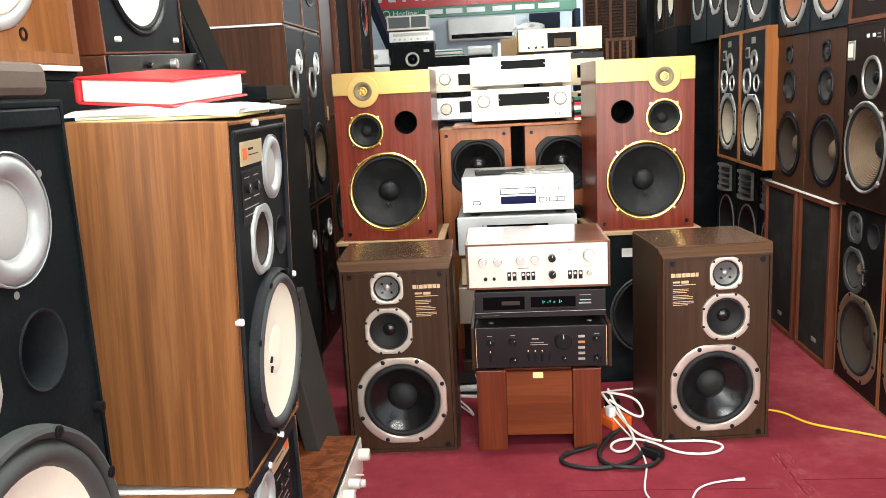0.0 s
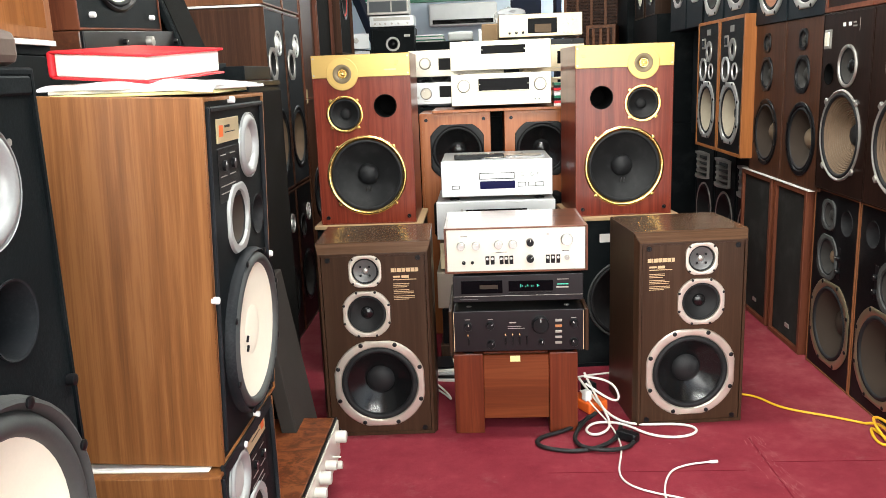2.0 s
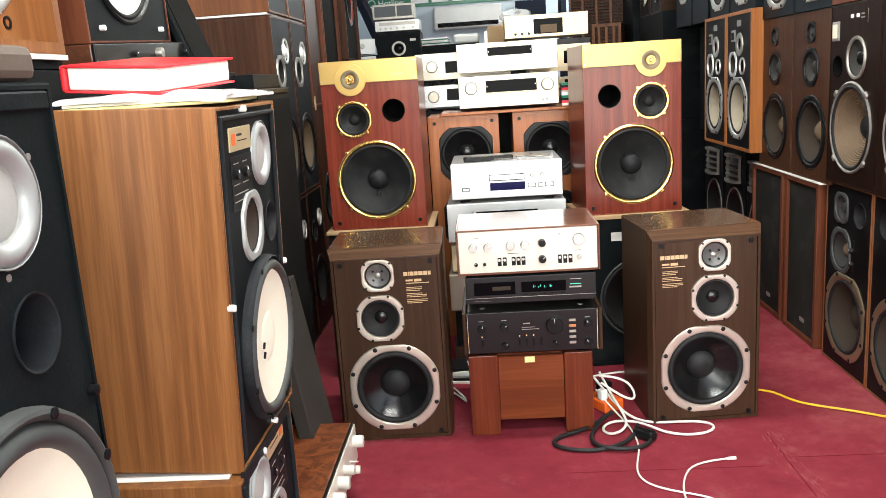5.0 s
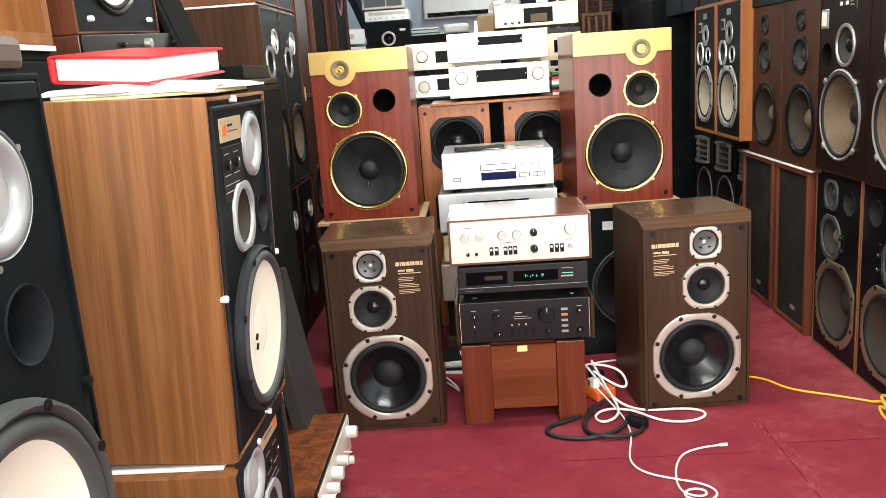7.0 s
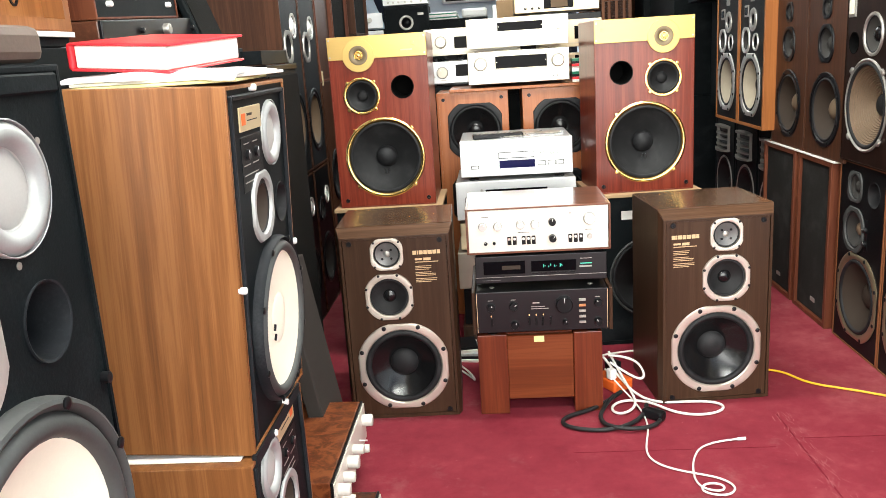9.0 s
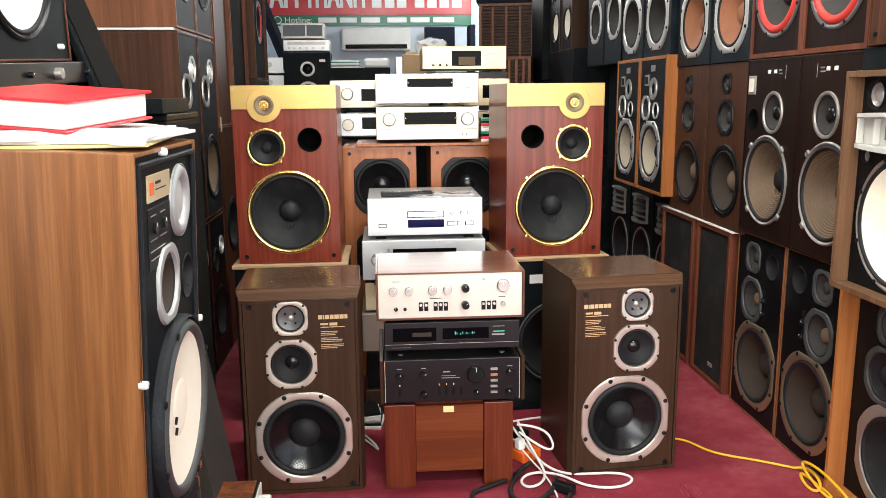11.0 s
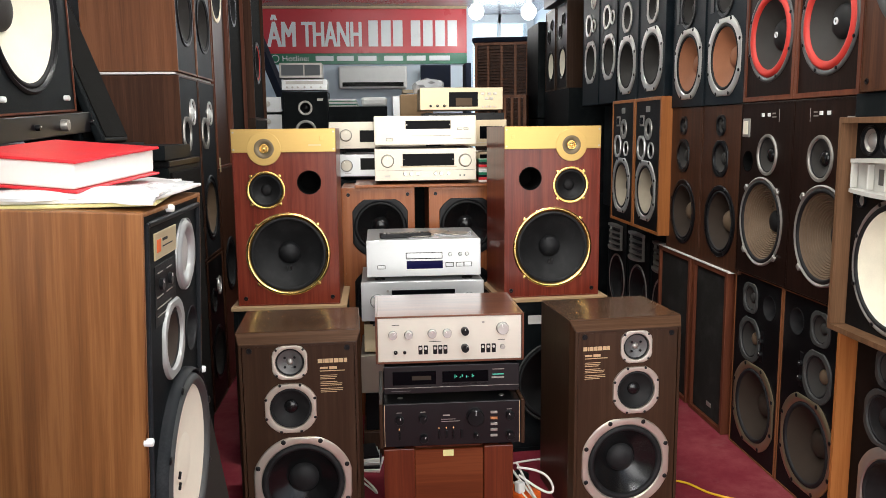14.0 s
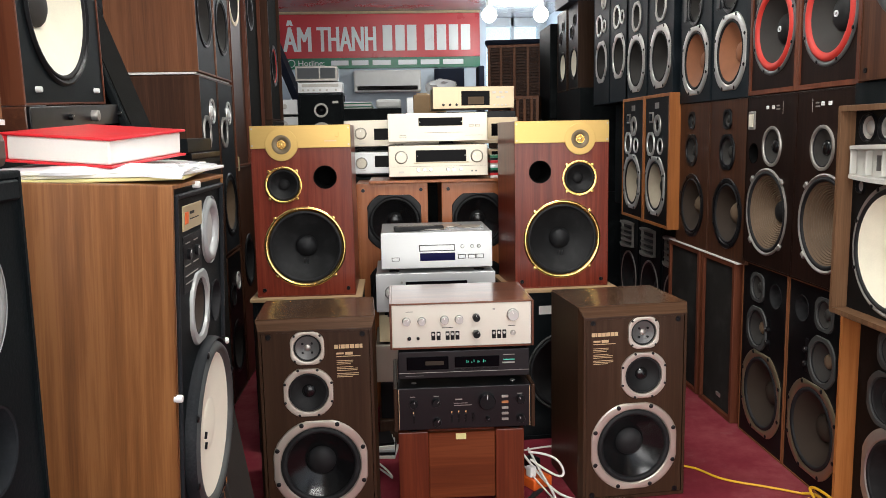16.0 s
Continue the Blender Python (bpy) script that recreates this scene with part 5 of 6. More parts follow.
# ---- left-hand side, near ----
def monitor(m, label, h=0.603, k=1):
    """k = -1 mirrors the upper drivers and the label."""
    w = 0.35
    def flip(x0, x1):
        return (x0, x1) if k > 0 else (-x1, -x0)
    def extra(root, inset):
        # raised border of the driver panel
        for x0, x1, z0, z1 in ((-0.16, -0.152, 0.02, 0.588), (0.152, 0.16, 0.02, 0.588), (-0.1515, 0.1515, 0.58, 0.588)):
            part("border", block(x0, x1, inset - 0.007, inset + 0.001, z0, min(z1, h - 0.012), 0.002), "grey_baffle", root)
        plate(root, "label_plate", *flip(-0.11, 0.01), 0.528, 0.567, "brass_label", inset, 0.002)
        plate(root, "label_mark", *flip(-0.1, -0.08), 0.538, 0.557, "orange_plastic", inset - 0.002, 0.0008)
        bars(root, flip(-0.07, -0.035)[0], 0.556, 0.035, 1, 0.009, 0.004, "paper_grey", inset - 0.002)
        bars(root, flip(-0.07, -0.015)[0], 0.545, 0.055, 1, 0.007, 0.0015, "paper_grey", inset - 0.002, seed=2)
        plate(root, "control_plate", *flip(-0.11, 0.01), 0.43, 0.52, "black_vinyl", inset, 0.001)
        for x in (-0.08, -0.03):
            knob(root, x * k, 0.49, 0.009, inset - 0.001, "black_metal", 0.005)
            bars(root, x * k - 0.016, 0.509, 0.03, 1, 0.008, 0.0016, "dull_alu", inset - 0.001, seed=5)
            bars(root, x * k - 0.02, 0.474, 0.035, 1, 0.008, 0.0016, "dull_alu", inset - 0.001, seed=6)
        bars(root, flip(-0.1, 0.0)[0], 0.458, 0.1, 1, 0.008, 0.0016, "dull_alu", inset - 0.001, seed=3)
        bars(root, flip(-0.1, -0.03)[0], 0.446, 0.07, 1, 0.008, 0.0016, "dull_alu", inset - 0.001, seed=4)
        for x, z in ((-0.037, h - 0.007), (-0.171, 0.286), (0.169, 0.287), (0.025, 0.007)):
            link("grille_peg", cached(("peg",), lambda: rings([(0.006, 0.001), (0.006, -0.009), (0.005, -0.011), (0, -0.011)], seg=14), "peg"), "white_plastic", root, "", (x, inset, z))
        for n in (-1, 1):
            part("cone_lead", block(-0.002, 0.002, -0.003, 0.001, -0.006, 0.006, 0.0006), "black_metal", root, "", False, (-0.028, -0.006, 0.165 + 0.009 * n), (0, 35, 0))
    return speaker("studio_monitor", label, m, w, h, 0.27, "teak", "black_paint",
                   [dict(name="tweeter", x=0.067 * k, z=0.512, r=0.058, inner=0.98, frame_mat="satin_alu", cone="satin_dome", cap="satin_dome", surround="satin_alu", cap_r=0.6, deep=0.04, roll=0.36, proud=0.005, cap_out=0.2),
                    dict(name="midrange", x=-0.015 * k, z=0.393, r=0.06, shape="eight", inner=0.8, frame_mat="satin_alu", cone="paper_umber", cap_r=0.3, deep=0.5),
                    dict(name="woofer", x=0.026, z=0.176, r=0.153, inner=0.93, frame_mat="grey_baffle", cone="paper_white", cap="paper_white", surround="grey_rubber", cap_r=0.3, deep=0.05, roll=0.13, proud=0.017, bolts=8, lift=0.013, cap_out=0.06)],
                   [(0.11 * k, 0.378, 0.036)], t=0.006, inset=0.004, group="teak monitors", extra=extra, port_mat="rubber")


lean = Matrix.Translation((-0.367, 1.5, 0.576)) @ Euler((0, radians(2.4), 0)).to_matrix().to_4x4() @ pose(0, 0, 0, 0, 0, 90)
monitor(lean, "teak studio monitor with black baffle and white woofer, stacked on another")
monitor(Matrix.Translation((-0.366, 1.47, 0.0)) @ pose(0, 0, 0, 0, 0, 90), "teak studio monitor with white drivers, standing on carpet", 0.572, -1)
slab("white_strip", "thin white foam strip between two teak monitors", "foam strip", left(-0.39, 1.45, 0.5722), 0.27, 0.22, 0.0036, "page_paper", 0.002)


def near_black(m):
    def extra(root, inset):
        part("border", block(-0.206, 0.206, inset - 0.005, inset + 0.001, 0.575, 0.5925, 0.002), "black_paint", root)
        for x, z in ((0.162, 0.534), (0.101, 0.435)):
            link("screw", cached(("psc",), lambda: rings([(0.0035, 0), (0.0035, -0.001), (0, -0.0013)], seg=10), "psc"), "dull_alu", root, "", (x, inset, z))
        for x, z in ((0.203, 0.291),):
            link("grille_peg", cached(("peg2",), lambda: rings([(0.006, 0.001), (0.006, -0.008), (0.003, -0.009), (0, -0.009)], seg=14), "peg"), "black_metal", root, "", (x, inset, z))
    return speaker("black_monitor", "big black monitor with white woofer and bright metal tweeter ring", m, 0.43, 0.6, 0.3, "black_paint", "black_paint",
                   [dict(name="tweeter", x=0.105, z=0.5, r=0.058, inner=0.98, frame_mat="satin_alu", cone="satin_dome", cap="satin_dome", surround="satin_alu", cap_r=0.6, deep=0.03, roll=0.38, cap_out=0.15),
                    dict(name="midrange", x=-0.01, z=0.39, r=0.066, shape="eight", inner=0.8, frame_mat="alu", cone="paper_white", cap_r=0.3),
                    dict(name="woofer", x=0.047, z=0.174, r=0.153, inner=0.9, frame_mat="grey_rubber", cone="paper_white", surround="grey_rubber", cap_r=0.3, deep=0.16, proud=0.018, bolts=8, roll=0.16, lift=0.01)],
                   [(0.128, 0.377, 0.0355)], t=0.006, inset=0.003, extra=extra, port_mat="grey_baffle")


near_black(left(-0.35, 0.662, 0.62))
slab("lower_speaker", "black speaker carrying the big black monitor", "loudspeaker", left(-0.36, 0.662, 0), 0.43, 0.3, 0.618, "black_paint")
slab("wood_block", "dark brown wooden block lying on the black monitor", "block", left(-0.35, 0.655, 1.222), 0.41, 0.3, 0.032, "taupe_wood", 0.009)

# papers and the red book on the teak monitor
bag = thing("paper_stack", "loose papers in a clear plastic sleeve on a teak monitor", "papers", pose(-0.478, 1.505, 1.184, 0, 0, 3))
for i, (w, d, tn, mt) in enumerate(((0.25, 0.31, 4, "yellow_paper"), (0.255, 0.32, -3, "page_paper"), (0.25, 0.33, 5, "page_paper"))):
    part("sheet", block(-w / 2, w / 2, -d / 2, d / 2, i * 0.006, i * 0.006 + 0.0052, 0.001), mt, bag, "", False, (0.012 * (i % 2), 0.008 * i, 0), (0, 0, tn))
fb = bmesh.new()
def wrinkle(u, v):
    n = noise.noise(Vector((u * 3, v * 3, 2.0)))
    edge = max(0, u - 0.62) / 0.38
    near = max(0, 0.18 - v) / 0.18
    return 0.0185 + 0.006 * n * (0.3 + u) - 0.009 * edge ** 2 - 0.007 * near ** 2
grid = [[fb.verts.new((-0.135 + 0.27 * i / 30, -0.155 + 0.325 * j / 30 + 0.012 * math.sin(i * 0.4), wrinkle(i / 30, j / 30))) for j in range(31)] for i in range(31)]
for i in range(30):
    for j in range(30):
        fb.faces.new((grid[i][j], grid[i + 1][j], grid[i + 1][j + 1], grid[i][j + 1]))
out = bmesh.ops.extrude_face_region(fb, geom=fb.faces[:])
bmesh.ops.translate(fb, verts=[v for v in out["geom"] if isinstance(v, bmesh.types.BMVert)], vec=(0, 0, 0.004))
part("sleeve", fb, "sleeve", bag, "crumpled white plastic sleeve", True)
book = thing("red_book", "thick red leather-bound ledger lying on papers", "book", Matrix.Translation((-0.492, 1.51, 1.2165)) @ pose(0, 0, 0, 0, 0, -14) @ pose(0, 0, 0, 3.6, 4, 0))
part("page_block", block(-0.088, 0.082, -0.122, 0.088, 0.004, 0.04, 0.003, 2), "page_paper", book)
part("cover", block(-0.094, 0.089, -0.128, 0.094, 0.0, 0.0038, 0.0015), "red_leather", book)
part("cover", block(-0.094, 0.089, -0.128, 0.094, 0.0402, 0.0445, 0.0018, 2), "red_leather", book)
part("spine", block(-0.1, -0.0885, -0.128, 0.094, 0.001, 0.0435, 0.005, 3), "red_leather", book)

# upper left: shelf stack
slab("left_support", "dark cabinet carrying speakers behind the monitors", "cabinet", left(-0.66, 1.75, 0), 1.5, 0.5, 1.255, "black_paint")
def cream_extra(root, inset):
    plate(root, "label", 0.09, 0.115, 0.062, 0.07, "dull_alu", inset, 0.001)
    link("plug_hole", cached(("plug",), lambda: rings([(0.011, 0.001), (0.011, -0.002), (0.007, -0.002), (0.006, 0.004), (0, 0.004)], seg=16), "plug"), "black_metal", root, "", (0.125, inset, 0.05))


speaker("cream_cone_speaker", "orange wood speaker with cream woofer above the monitors", left(-0.655, 1.285, 1.281), 0.46, 0.7, 0.35, "amber_wood", "amber_wood",
        [dict(name="woofer", x=0.045, z=0.2, r=0.15, inner=0.86, frame_mat="satin_alu", surround="paper_cream", cone="paper_cream", cap_r=0.3, deep=0.22)], t=0.02, inset=0.035, extra=cream_extra)
slab("spacer_board", "black board under an orange wood speaker", "board", left(-0.662, 1.285, 1.2562), 0.455, 0.33, 0.0245, "black_paint", 0.002)
slab("paper_strip", "white paper edge under an orange wood speaker", "paper", left(-0.652, 1.3, 1.2715), 0.43, 0.008, 0.009, "page_paper", 0.001)
receiver = component("left_receiver", "dark receiver under a black speaker", tilted_left(-0.685, 1.97, 1.2695, 2.6), 0.56, 0.35, 0.051, "walnut_case", "dark_panel", [("knob", 0.03, 0.028, 0.012, "dull_alu", 0.014), ("knob", 0.2, 0.028, 0.006, "black_metal", 0.008), ("knob", -0.1, 0.028, 0.006, "black_metal", 0.008)], foot_h=0.006)


def ub_extra(root, inset):
    for x in (-0.154, 0.154):
        link("grille_peg", cached(("peg",), None, "peg"), "white_plastic", root, "", (x, inset, 0.03))


speaker("white_woofer_speaker", "brown speaker with black baffle and large white woofer", tilted_left(-0.7, 1.92, 1.32, 2.6), 0.43, 0.72, 0.36, "red_brown", "black_paint",
        [dict(name="woofer", x=-0.012, z=0.2, r=0.162, inner=0.93, frame_mat="black_metal", cone="paper_cream", cap="paper_grey", surround="rubber", cap_r=0.27, deep=0.3, roll=0.07),
         dict(name="midrange", x=0.0, z=0.56, r=0.085, inner=0.8, frame_mat="black_metal", cone="paper_white", cap_r=0.3)], t=0.005, inset=0.003, extra=ub_extra)
for i, (x, tilt, hh) in enumerate(((-0.655, -20, 0.76), (-0.7, -18.5, 0.8), (-0.75, -16.5, 0.86), (-0.8, -15, 0.86))):
    g = thing("loose_grille", "black cloth speaker grille leaning on the stack", "grille", Matrix.Translation((x, 2.26 - 0.012 * i, 1.262)) @ Euler((0, radians(tilt), 0)).to_matrix().to_4x4(), "leaning grilles")
    part("frame", block(-0.022, 0.0, -0.09, 0.09, 0, hh, 0.006, 2), "black_paint", g)
    part("cloth", block(0.0, 0.003, -0.08, 0.08, 0.01, hh - 0.01, 0.001), "grille_cloth", g)
slab("flat_amplifier", "flat dark unit lying beside the leaning grilles", "hi-fi unit", left(-0.6, 2.62, 1.205), 0.3, 0.3, 0.04, "black_paint")
side = thing("side_cabinet", "dark cabinet under the leaning grilles", "cabinet", left(-0.6, 2.7, 0))
part("body", block(-0.188, 0.188, 0.004, 0.5, 0, 1.184, 0.003, 2), "black_paint", side)
part("top_panel", block(-0.19, 0.19, 0, 0.5, 1.1845, 1.203, 0.003, 2), "black_vinyl", side)
part("front_panel", block(-0.176, 0.176, -0.004, 0.0035, 0.02, 1.17, 0.003, 2), "grille_cloth", side)

# tall left row
def tower_left(y, z, h, body, face, label, grp, x=-0.8, w=0.34, d=0.36, dr=None, inset=0.004, t=0.008):
    dr = dr or [dict(name="woofer", x=0.0, z=0.22, r=0.15, inner=0.86, frame_mat="black_metal", cone="paper_tan", cap_r=0.3),
                dict(name="midrange", x=-0.06, z=h - 0.23, r=0.07, shape="eight", inner=0.75, frame_mat="dull_alu", cone="paper_black", cap_r=0.3),
                dict(name="tweeter", x=0.05, z=h - 0.14, r=0.055, inner=0.8, frame_mat="alu", cone="white_plastic", cap_r=0.5, deep=0.05)]
    return speaker("left_row_speaker", label, left(x, y, z), w, h, d, body, face, dr, t=t, inset=inset, group=grp)


small = lambda h: [dict(name="woofer", x=0.0, z=0.24, r=0.13, inner=0.9, frame_mat="black_metal", cone="paper_grey", cap_r=0.3),
                   dict(name="midrange", x=-0.06, z=h - 0.2, r=0.06, inner=0.8, frame_mat="black_metal", cone="paper_grey", cap_r=0.3),
                   dict(name="tweeter", x=0.07, z=h - 0.15, r=0.045, inner=0.8, frame_mat="alu", cone="white_plastic", cap_r=0.5, deep=0.05)]
for y in (3.7, 4.05):
    tower_left(y, 0.0, 0.7, "brown_oak", "black_vinyl", "brown speaker with black baffle at the foot of a stack", "left row lower", dr=small(0.7))
    tower_left(y, 0.71, 0.79, "brown_oak", "grey_baffle", "brown speaker with dark baffle and tan woofer, mid stack", "left row middle")
    tower_left(y, 1.512, 0.75, "sienna", "grey_baffle", "red-brown speaker with black baffle on top of a stack", "left row upper", dr=small(0.75))
slab("paper_strip", "white paper edge between stacked brown speakers", "paper", left(-0.812, 3.87, 1.502), 0.688, 0.34, 0.009, "page_paper", 0.001)
port_dr = [dict(name="port_ring", x=0, z=0.85, r=0.14, inner=0.85, frame_mat="brass_label", cone="paper_black", cap_r=0.3)]
tower_left(4.46, 1.1, 1.2, "red_brown", "brown_oak", "red-brown cabinet with oval brass-ringed opening", "left row cabinets", dr=port_dr, inset=0.02, w=0.42)
tower_left(4.46, 0.0, 1.098, "brown_oak", "brown_oak", "tall plain brown cabinet beneath another", "left row cabinets", dr=[dict(name="woofer", x=0, z=0.6, r=0.14, frame_mat="black_metal")], w=0.42)
tower_left(4.95, 1.25, 1.0, "red_brown", "grille_cloth", "brown cabinet with dark cloth front", "left row cabinets", dr=[dict(name="woofer", x=0, z=0.7, r=0.1, frame_mat="black_metal")], inset=0.02, w=0.5)
tower_left(4.95, 0.0, 1.248, "brown_oak", "brown_oak", "brown cabinet on the floor beside others", "left row cabinets", dr=[dict(name="woofer", x=0, z=0.6, r=0.14, frame_mat="black_metal")], w=0.5)
tower_left(5.5, 1.35, 1.0, "brown_oak", "grille_cloth", "dark brown cabinet with recessed cloth front", "left row cabinets", dr=[dict(name="woofer", x=0.05, z=0.35, r=0.13, surround="red_foam", frame_mat="black_metal")], inset=0.02, w=0.52, x=-0.76)
tower_left(5.5, 0.0, 1.348, "dark_walnut", "black_vinyl", "dark tall cabinet under a brown one", "left row cabinets", dr=[dict(name="woofer", x=0, z=0.6, r=0.14, frame_mat="black_metal")], w=0.52, x=-0.76)
slab("brass_latch", "small brass latch on a brown cabinet edge", "latch", left(-0.797, 4.28, 1.08), 0.02, 0.012, 0.07, "brass_label", 0.002)
slab("metal_pole", "thin bright upright metal pole by the stack", "pole", front(-0.85, 6.0, 0), 0.012, 0.012, 2.1, "steel", 0.002)
lb = thing("leaning_board", "grey grille board leaning between the speakers", "board", Matrix.Translation((-0.47, 2.3, 0)) @ Euler((0, radians(-9), 0)).to_matrix().to_4x4())
part("board", block(-0.022, 0.022, -0.04, 0.2, 0.004, 0.64, 0.004, 2), "grey_board", lb)

# rosewood amplifiers on the floor at the left
def rosewood_amp(x, y, z, w, h, label, d=0.3):
    root = component("rosewood_amplifier", label, left(x, y, z), w, d, h, "rosewood", "black_metal", [("plate", "brushed_face", -w / 2 + 0.004, w / 2 - 0.004, 0.016, h - 0.006, "rose_silver", 0.004)], group="rosewood amplifiers")
    for xx, zz, r in ((-0.2, 0.09, 0.016), (-0.13, 0.085, 0.014), (-0.06, 0.09, 0.018), (0.02, 0.085, 0.014), (0.19, 0.09, 0.018), (-0.16, 0.04, 0.012), (0.1, 0.045, 0.012)):
        if zz < h - 0.02:
            knob(root, xx, zz, r, -0.004, "pearl_plastic", 0.03)
    for xx in (-0.1, 0.06, 0.12):
        link("lever", cached(("lev",), lambda: rings([(0.003, 0), (0.0025, -0.022), (0, -0.024)], seg=10), "lever"), "alu", root, "", (xx, -0.004, min(0.06, h * 0.5)))
    return root


rosewood_amp(-0.38, 2.125, 0.072, 0.48, 0.13, "rosewood-cased amplifier with pearl knobs on another unit")
rosewood_amp(-0.3, 1.85, 0.0, 0.44, 0.071, "low silver-faced unit with pale knobs on the carpet")

# ---- far end, left of the gold tuner ----
slab("rear_counter", "dark counter along the rear of the shop", "counter", front(-0.55, 6.6, 0), 0.9, 0.6, 1.0, "black_paint")
speaker("rear_bookshelf_speaker", "black bookshelf speaker with two silver-ringed drivers at the rear", front(-0.57, 6.5, 1.002), 0.34, 0.56, 0.3, "black_paint", "black_paint",
        [dict(name="tweeter", x=0.0, z=0.44, r=0.055, inner=0.7, frame_mat="dull_alu", cone="black_metal", cap_r=0.4), dict(name="midrange", x=0.0, z=0.27, r=0.08, inner=0.75, frame_mat="dull_alu", cone="paper_black", cap_r=0.3), dict(name="woofer", x=0, z=0.09, r=0.075, inner=0.8, frame_mat="dull_alu")],
        extra=lambda root, inset: bars(root, 0.09, 0.51, 0.06, 1, 0.01, 0.018, "dull_alu", inset))
component("rear_receiver", "silver receiver on a black bookshelf speaker", front(-0.57, 6.5, 1.563), 0.34, 0.25, 0.09, "silver_panel", "silver_panel", [("plate", "dial", -0.14, 0.14, 0.055, 0.078, "dull_alu", 0.001)] + [("knob", x, 0.032, 0.008, "dull_alu", 0.01) for x in (-0.13, -0.09, -0.05, 0.0, 0.05, 0.12)])
component("rear_radio", "grey radio receiver with wide dial at the rear", front(-0.6, 6.55, 1.655), 0.32, 0.22, 0.125, "dull_alu", "dull_alu", [("plate", "dial", -0.145, 0.02, 0.03, 0.11, "slate", 0.002), ("plate", "grille", 0.03, 0.145, 0.03, 0.11, "slate", 0.002)], category="radio")
for i in range(4):
    component("rear_amplifier", "silver amplifier in a small stack at the rear", front(-0.86, 6.2, 1.02 + i * 0.125, 20), 0.3, 0.22, 0.12, "silver_panel", "silver_panel", [("knob", 0.05, 0.07, 0.018, "dull_alu"), ("knob", -0.08, 0.06, 0.01, "dull_alu")], group="rear silver stack")
slab("rear_stack_table", "dark table under the small silver stack", "table", front(-0.86, 6.15, 0, 20), 0.36, 0.34, 1.018, "black_paint")
speaker("rear_black_speaker", "large black speaker lying behind the tower", front(-0.2, 6.6, 1.002), 0.5, 0.45, 0.3, "black_paint", "black_paint", [dict(name="woofer", x=-0.02, z=0.22, r=0.1, frame_mat="black_metal", cone="poly_black")])
for i in range(6):
    slab("magazine", "worn magazine in a pile on a rear speaker", "magazine", front(-0.3, 6.62, 1.454 + i * 0.009, (i * 53) % 13 - 6), 0.22, 0.2, 0.0085, ("page_paper", "banner_green", "silver_panel")[i % 3], 0.001)
slab("white_basin", "shallow white plastic basin on the rear speakers", "basin", front(-0.05, 6.65, 1.454), 0.2, 0.2, 0.07, "white_plastic", 0.02)
slab("rear_white_box", "white-sided box near the gold tuner", "box", front(0.2, 6.4, 1.002), 0.22, 0.4, 0.52, "silver_panel")
slab("rear_counter", "dark counter under boxes at the rear", "counter", front(0.25, 6.3, 0), 0.6, 0.7, 1.0, "black_paint")
carton("cardboard_box", "small brown cardboard box behind the amplifiers", front(0.2, 5.0, 1.325), 0.19, 0.15, 0.15, "cardboard")
slab("cardboard_support", "black unit under the cardboard box", "hi-fi unit", front(0.22, 4.98, 0.0), 0.5, 0.3, 1.323, "black_metal")
pb = bmesh.new()
bmesh.ops.create_icosphere(pb, subdivisions=3, radius=0.1)
for v in pb.verts:
    v.co *= 1 + 0.35 * noise.noise(v.co * 14) + 0.15 * noise.noise(v.co * 40)
    v.co.z = max(v.co.z * 0.55, -0.04)
pbag = new("plastic_bag", to_mesh(pb, "plastic_bag", True))
pbag.data.materials.append(M["film"])
pbag.matrix_basis = pose(0.29, 5.1, 1.515)
tagged(pbag, "crumpled clear plastic bag on a cardboard box", "bag")
slab("square_board", "square dark panel standing against the rear wall", "panel", front(0.62, 9.25, 1.7), 0.33, 0.03, 0.26, "navy_cloth")
slab("rear_wall_shelf", "pale shelf board along the rear wall", "shelf", front(0.6, 9.15, 1.66), 0.7, 0.24, 0.035, "pale_board")
slab("rear_wall_cabinet", "pale cabinet below the rear shelf", "cabinet", front(0.6, 9.17, 0.0), 0.6, 0.22, 1.658, "wall_paint")
ln = thing("leaning_navy_board", "dark blue board leaning beside the shop sign", "board", Matrix.Translation((-0.87, 8.3, 1.46)) @ Euler((0, radians(-21), 0)).to_matrix().to_4x4())
part("board", block(-0.07, 0.0, 0, 0.5, 0.03, 1.05, 0.006), "navy_cloth", ln)
slab("navy_board_support", "dark cabinet beneath a leaning blue board", "cabinet", front(-0.95, 8.2, 0), 0.45, 0.6, 1.46, "black_paint")

# ---- cables ----
def cable(name, pts, r, material, label, resol=6):
    cu = bpy.data.curves.new(name, "CURVE")
    cu.dimensions, cu.bevel_depth, cu.bevel_resolution, cu.resolution_u = "3D", r, 2, resol
    sp = cu.splines.new("NURBS")
    sp.points.add(len(pts) - 1)
    for p, c in zip(sp.points, pts):
        p.co = (*c, 1)
    sp.use_endpoint_u, sp.order_u = True, 4
    cu.materials.append(M[material])
    return tagged(new(name, cu), label, "cable")


